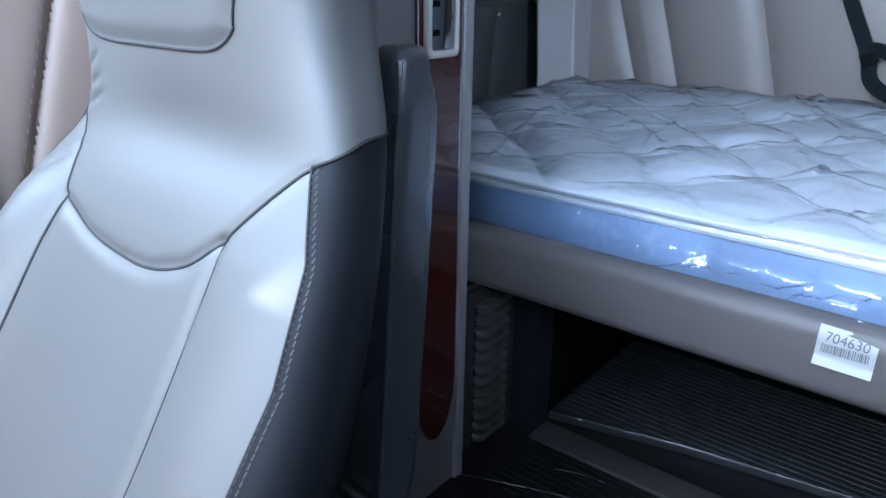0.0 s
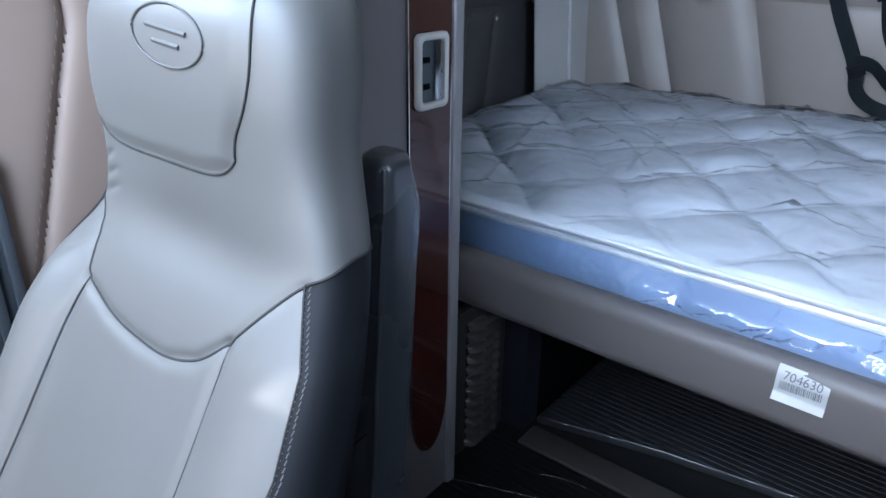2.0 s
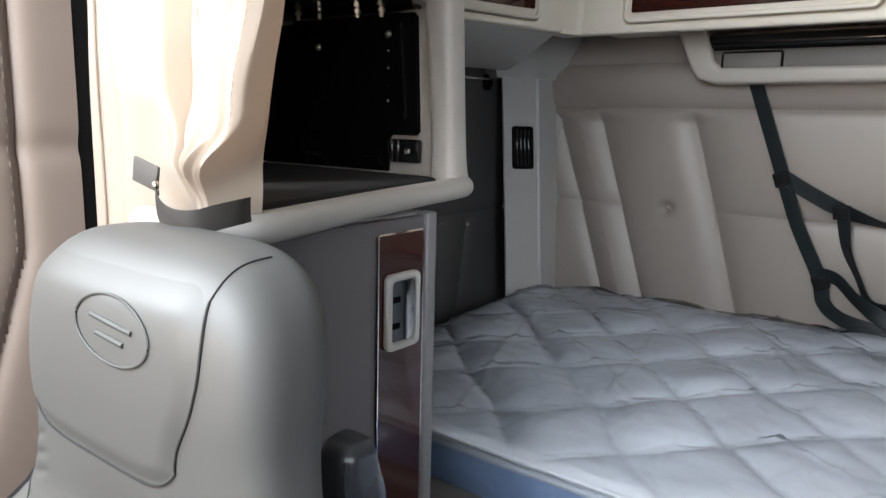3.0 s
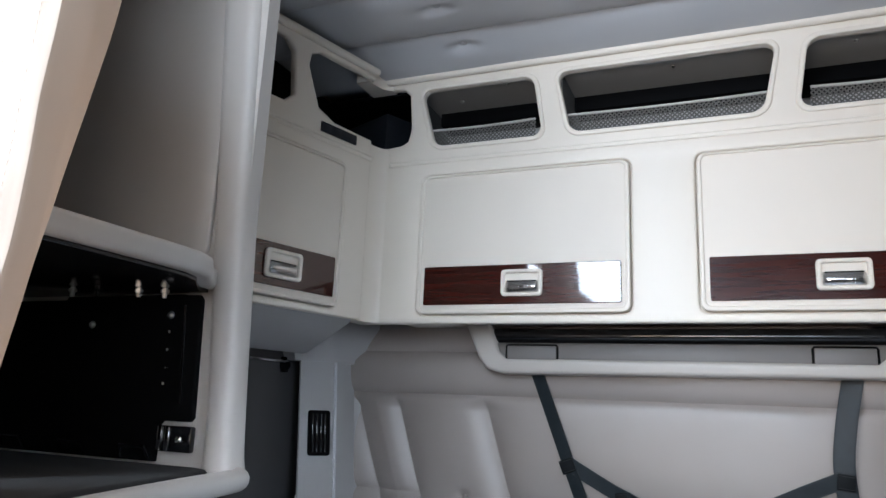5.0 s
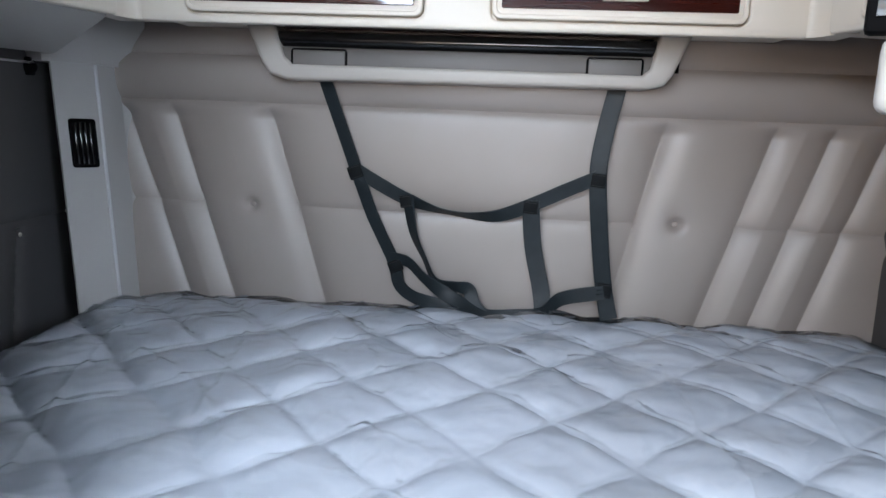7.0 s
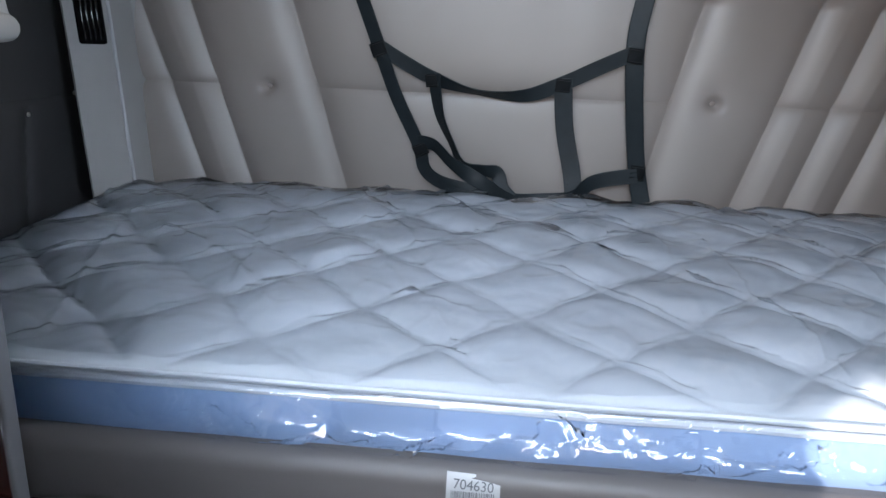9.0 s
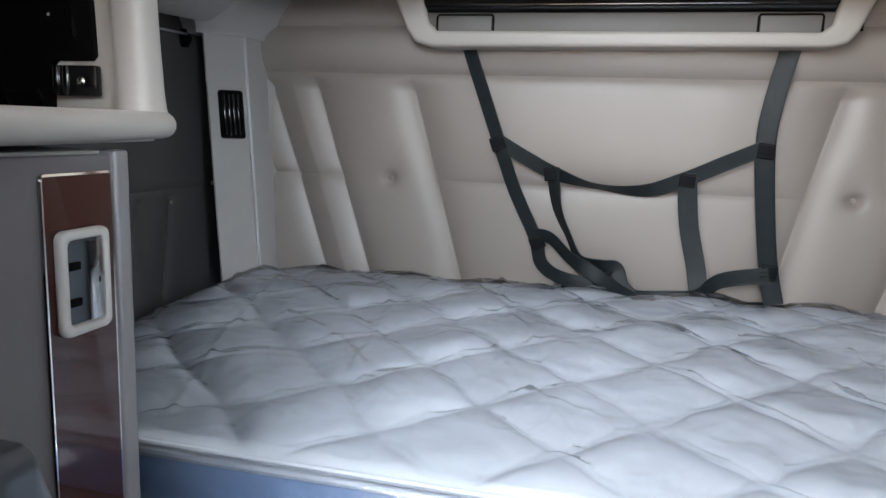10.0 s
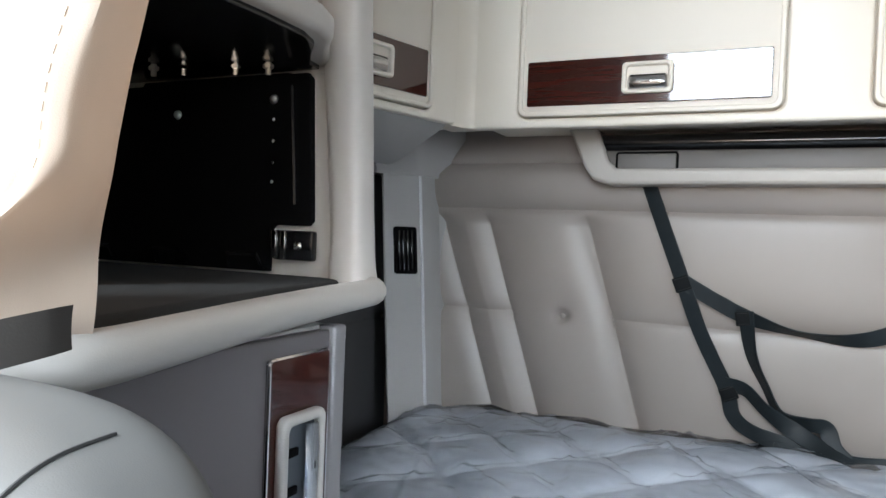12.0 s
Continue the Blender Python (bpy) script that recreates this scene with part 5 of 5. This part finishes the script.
def crown_z(x, y):
    """Height of the headrest's crown over a place of the plan, x from the middle."""
    lo, hi = 0.90, TOP
    for _ in range(24):
        z = (lo + hi) / 2
        w, f, b = seat_dims(z)
        if (abs(x) / w) ** N_SEAT + (abs(y - (f + b) / 2) / ((b - f) / 2)) ** N_SEAT <= 1:
            lo = z
        else:
            hi = z
    return lo


x0, z0, _ = flap_xz(1, 0.88)
w, f, b = seat_dims(z0)
y0 = (f + b) / 2 - (b - f) / 2 * max(0.0, 1 - (x0 / w) ** N_SEAT) ** (1 / N_SEAT)
run = [(x0 - 0.004 * k, y0 + 0.008 + 0.055 * k) for k in lin(0, 1, 30)]
part("crown_seam", tube([flap_edge(1, 0.88)] + [seat_at(x, y, crown_z(x, y) + 0.0003) for x, y in run], 0.0008, 5), M_SEAM, back)

# twin stitching down the bolsters
stitch = [(edge_x(0.7345 - 0.0048 * i), 0.7345 - 0.0048 * i) for i in range(90)]
for off in (0.0012, 0.0058):
    for x, z in stitch:
        p = seat_front(x + off, z, 0.0004)
        q = seat_front(x + off - 0.0006, z - 0.0036, 0.0004)
        part("stitch", tube([p, q], 0.00055, 4), M_THREAD, back)
part("bolster_seam", tube([seat_front(x, z, 0.0) for x, z in stitch], 0.0012, 5), M_SEAM, back)

part("cushion", box(SC - 0.23, SC + 0.22, -2.22, -1.80, 0.26, 0.365, 0.045, 5), M_SEAT, seat)
part("base", box(SC - 0.19, SC + 0.16, -2.1, -1.70, FLOOR, 0.27, 0.02, 3), M_BLACK, seat)

# folded-up armrest
ARM0, ARM1 = 0.402, 0.832


def arm_front(z):
    return -1.592 - 0.044 * (ARM1 - z) / (ARM1 - ARM0)


def arm_pt(a, v):
    z = ARM0 + (ARM1 - ARM0) * v
    w, d = 0.021, 0.029
    ax, cy = -0.266 + 0.006 * (1 - v), arm_front(z) + d
    n = 3.6
    c, s = math.cos(a), math.sin(a)
    px, py = w * math.copysign(abs(c) ** (2 / n), c), d * math.copysign(abs(s) ** (2 / n), s)
    e = min(v, 1 - v) * (ARM1 - ARM0)
    k = 1 if e > 0.014 else 0.55 + 0.45 * math.sqrt(max(0.0, 1 - ((0.014 - e) / 0.014) ** 2))
    # the rear upper corner is cut off at a slant, the lower rear corner is rounded
    if py > 0:
        py *= 1 - 0.80 * ss(0.86, 1.0, v) - 0.45 * ss(0.10, 0.0, v)
    px += 0.0012 * noise.noise((a * 2, z * 22, 4.0))
    return (ax + px * k, cy + py * k, z)


bm = grid(arm_pt, lin(0, 2 * math.pi * 39 / 40, 40), [0.5 - 0.5 * math.cos(math.pi * i / 90) for i in range(91)], True)
bmesh.ops.holes_fill(bm, edges=[e for e in bm.edges if e.is_boundary])
bmesh.ops.recalc_face_normals(bm, faces=bm.faces[:])
arm = part("armrest", bm, M_ARM, seat, "charcoal leather armrest folded up")
part("piping", tube([Vector(arm_pt(radians(-52), v)) for v in lin(0.02, 0.975, 60)], 0.0026, 6), M_ARM, arm, "raised leather piping")


def cuff_pt(u, v):
    """The loose leather gathered at the armrest's lower front, u from the piping outwards, v upwards."""
    z = ARM0 + 0.012 + 0.185 * v
    wide = 0.016 + 0.052 * (1 - v) ** 0.8
    fold = 0.004 * math.sin(3.2 * math.pi * (v + 0.5 * u)) * math.exp(-((v - 0.80) / 0.22) ** 2) + 0.003 * math.sin(60 * (v - 0.3 * u)) * math.exp(-((v - 0.10) / 0.10) ** 2)
    return (-0.249 - wide * u, arm_front(z) - 0.002 - 0.010 * math.sin(math.pi * min(1, u * 0.75)) - 0.022 * u * (1 - v) - fold, z)


bm = grid(cuff_pt, lin(0, 1, 26), lin(0, 1, 60))
bmesh.ops.solidify(bm, geom=bm.faces[:], thickness=-0.006)
cuff = part("cuff", bm, M_ARM, arm, "gathered black leather cuff")
part("cuff_seam", tube([cuff_pt(u, 0.78 - 0.25 * u) for u in lin(0, 1, 24)], 0.0014, 5), M_SEAM, cuff)
for off in (0.03, 0.07):
    part("cuff_stitching", tube([Vector(cuff_pt(u, off + 0.10 * u)) + Vector((0, -0.0012, 0)) for u in lin(0.05, 0.98, 24)], 0.0011, 5), M_SEAM, cuff)

# ---------------------------------------------------------------- floor mats and sill
matt = thing("floor_mat", "black ribbed rubber floor mat with a clear film", "mat", (0, -1.5, FLOOR))
part("sheet", box(-0.56, 1.0, -2.4, -1.016, FLOOR, FLOOR + 0.006, 0.002), M_RUBBER, matt)
for i in range(54):
    y = -1.85 + i * 0.0155
    part("rib", box(-0.555, 0.9, y, y + 0.009, FLOOR + 0.005, FLOOR + 0.0069, 0.0006), M_RUBBER, matt)
# thin metal threads draw the glints along the film's folds
for pts in (((-0.481, -1.190), (-0.402, -1.159), (-0.306, -1.124), (-0.208, -1.103), (-0.115, -1.086), (-0.042, -1.083)), ((-0.36, -1.07), (-0.32, -1.055), (-0.27, -1.05))):
    path = smooth_path([(x, y, FLOOR + 0.0105 + 0.002 * math.sin(x * 40)) for x, y in pts], 10)
    part("film_fold", tube(path, lambda t: 0.0002 + 0.00025 * abs(math.sin(9 * t)), 5), M_STEEL, matt, "bright thread for the glint on a fold of clear film")
sill = thing("floor_sill", "taupe metal sill strip under the bunk", "sill", (0.2, -0.95, FLOOR))
part("strip", box(-0.448, 1.05, -1.014, -0.950, FLOOR, FLOOR + 0.010, 0.004, 3), M_SILL, sill)
m2 = thing("storage_mat", "black ribbed mat under crinkled clear film below the bunk", "mat", (0.2, -0.7, FLOOR))
part("sheet", plate([[(-0.452, -0.935), (-0.20, -0.872), (0.14, -0.818), (0.5, -0.785), (1.05, -0.76), (1.05, -0.545), (-0.452, -0.545)]], 0.020, Matrix.Translation((0, 0, FLOOR + 0.012)), 0.004), M_MATFILM, m2)
for i in range(22):
    y = -0.905 + i * 0.0165
    x0 = float(np.interp(y, (-0.935, -0.872, -0.818, -0.76), (-0.44, -0.19, 0.15, 1.03))) if y < -0.80 else -0.445
    part("rib", box(-0.445, min(1.04, x0) if y < -0.80 else 1.04, y, y + 0.010, FLOOR + 0.0215, FLOOR + 0.0235, 0.0006), M_MATFILM, m2)
# added near-black sheets in place of the deep shade under the bunk
structure("bunk_side_panel", box(-0.56, -0.462, -0.92, -0.42, FLOOR, 0.415), M_BLACK, "near-black sheet for the shade under the bunk end")
structure("bunk_back_panel", box(-1.06, 1.06, -0.52, -0.50, FLOOR, 0.415), M_BLACK, "near-black sheet for the shade under the bunk")

# ---------------------------------------------------------------- inventory sticker on the bunk front
stk = thing("inventory_sticker", "white barcode sticker with a curling lower edge on the bunk front", "sticker", (0.04, -1.118, 0.47))
TX0, TX1, TZ0, TZ1 = 0.008, 0.073, 0.446, 0.4945


def board_y(z):
    """The bunk board's front, rounded at its top."""
    return -1.118 + max(0.0, z - 0.474) ** 2 / 0.050


part("paper", grid(lambda u, v: (TX0 + (TX1 - TX0) * u, board_y(TZ0 + (TZ1 - TZ0) * v) - 0.0015 - 0.007 * max(0, 0.20 - v) * 5 * (1 - 0.4 * u), TZ0 + (TZ1 - TZ0) * v - 0.10 * (TX1 - TX0) * u * 0.4), lin(0, 1, 14), lin(0, 1, 24)), M_PAPER, stk)
fc = bpy.data.curves.new("digits", "FONT")
fc.body, fc.size, fc.align_x, fc.extrude = "704630", 0.0165, "CENTER", 0.0001
fo = bpy.data.objects.new("tmp", fc)
scene.collection.objects.link(fo)
me = bpy.data.meshes.new_from_object(fo.evaluated_get(bpy.context.evaluated_depsgraph_get()))
bpy.data.objects.remove(fo)
me.transform(front_m((TX0 + TX1) / 2, 0.4765, 0) @ pose(0, 0, 0, 0, 0, -2))
for v in me.vertices:
    v.co.y = board_y(v.co.z) - 0.0024
me.materials.clear()
me.materials.append(M_INK)
part("digits", me, None, stk)
random.seed(4)
x = TX0 + 0.006
while x < TX1 - 0.007:
    w = random.choice((0.0006, 0.001, 0.0016))
    part("bar", box(x, x + w, -1.1203, -1.1196, 0.4615, 0.4735), M_INK, stk, "", False)
    x += w + random.choice((0.0007, 0.001, 0.0014))

# ---------------------------------------------------------------- screen on the right
scr = thing("wrapped_screen", "dark flat screen still in crinkled clear film on a white mount", "screen", (0.56, -1.08, 1.1))
SM = Matrix.Translation((0.479, -1.10, 1.21)) @ pose(0, 0, 0, 0, 0, -24)
bm = box(0, 0.60, 0, 0.035, 0, 0.42, 0.006)
bmesh.ops.transform(bm, matrix=SM, verts=bm.verts[:])
part("casing", bm, M_BLACK, scr)
bm = box(0.010, 0.59, -0.003, 0.0, 0.016, 0.41)
bmesh.ops.transform(bm, matrix=SM, verts=bm.verts[:])
part("panel", bm, M_SCREEN, scr, "dark screen under crinkled film")
# no real hollow: a dark plate on the mount paints the slot's shade
slot = box(0.055, 0.13, -0.0135, -0.010, -0.030, -0.008, 0.001)
bmesh.ops.transform(slot, matrix=SM, verts=slot.verts[:])
part("slot", slot, M_NICHE, scr, "dark plate for the shaded slot in the mount")
bm = box(0.018, 0.16, -0.012, 0.05, -0.080, -0.002, 0.014, 4)
bmesh.ops.transform(bm, matrix=SM, verts=bm.verts[:])
part("mount", bm, M_MOUNT, scr, "white rounded mount")
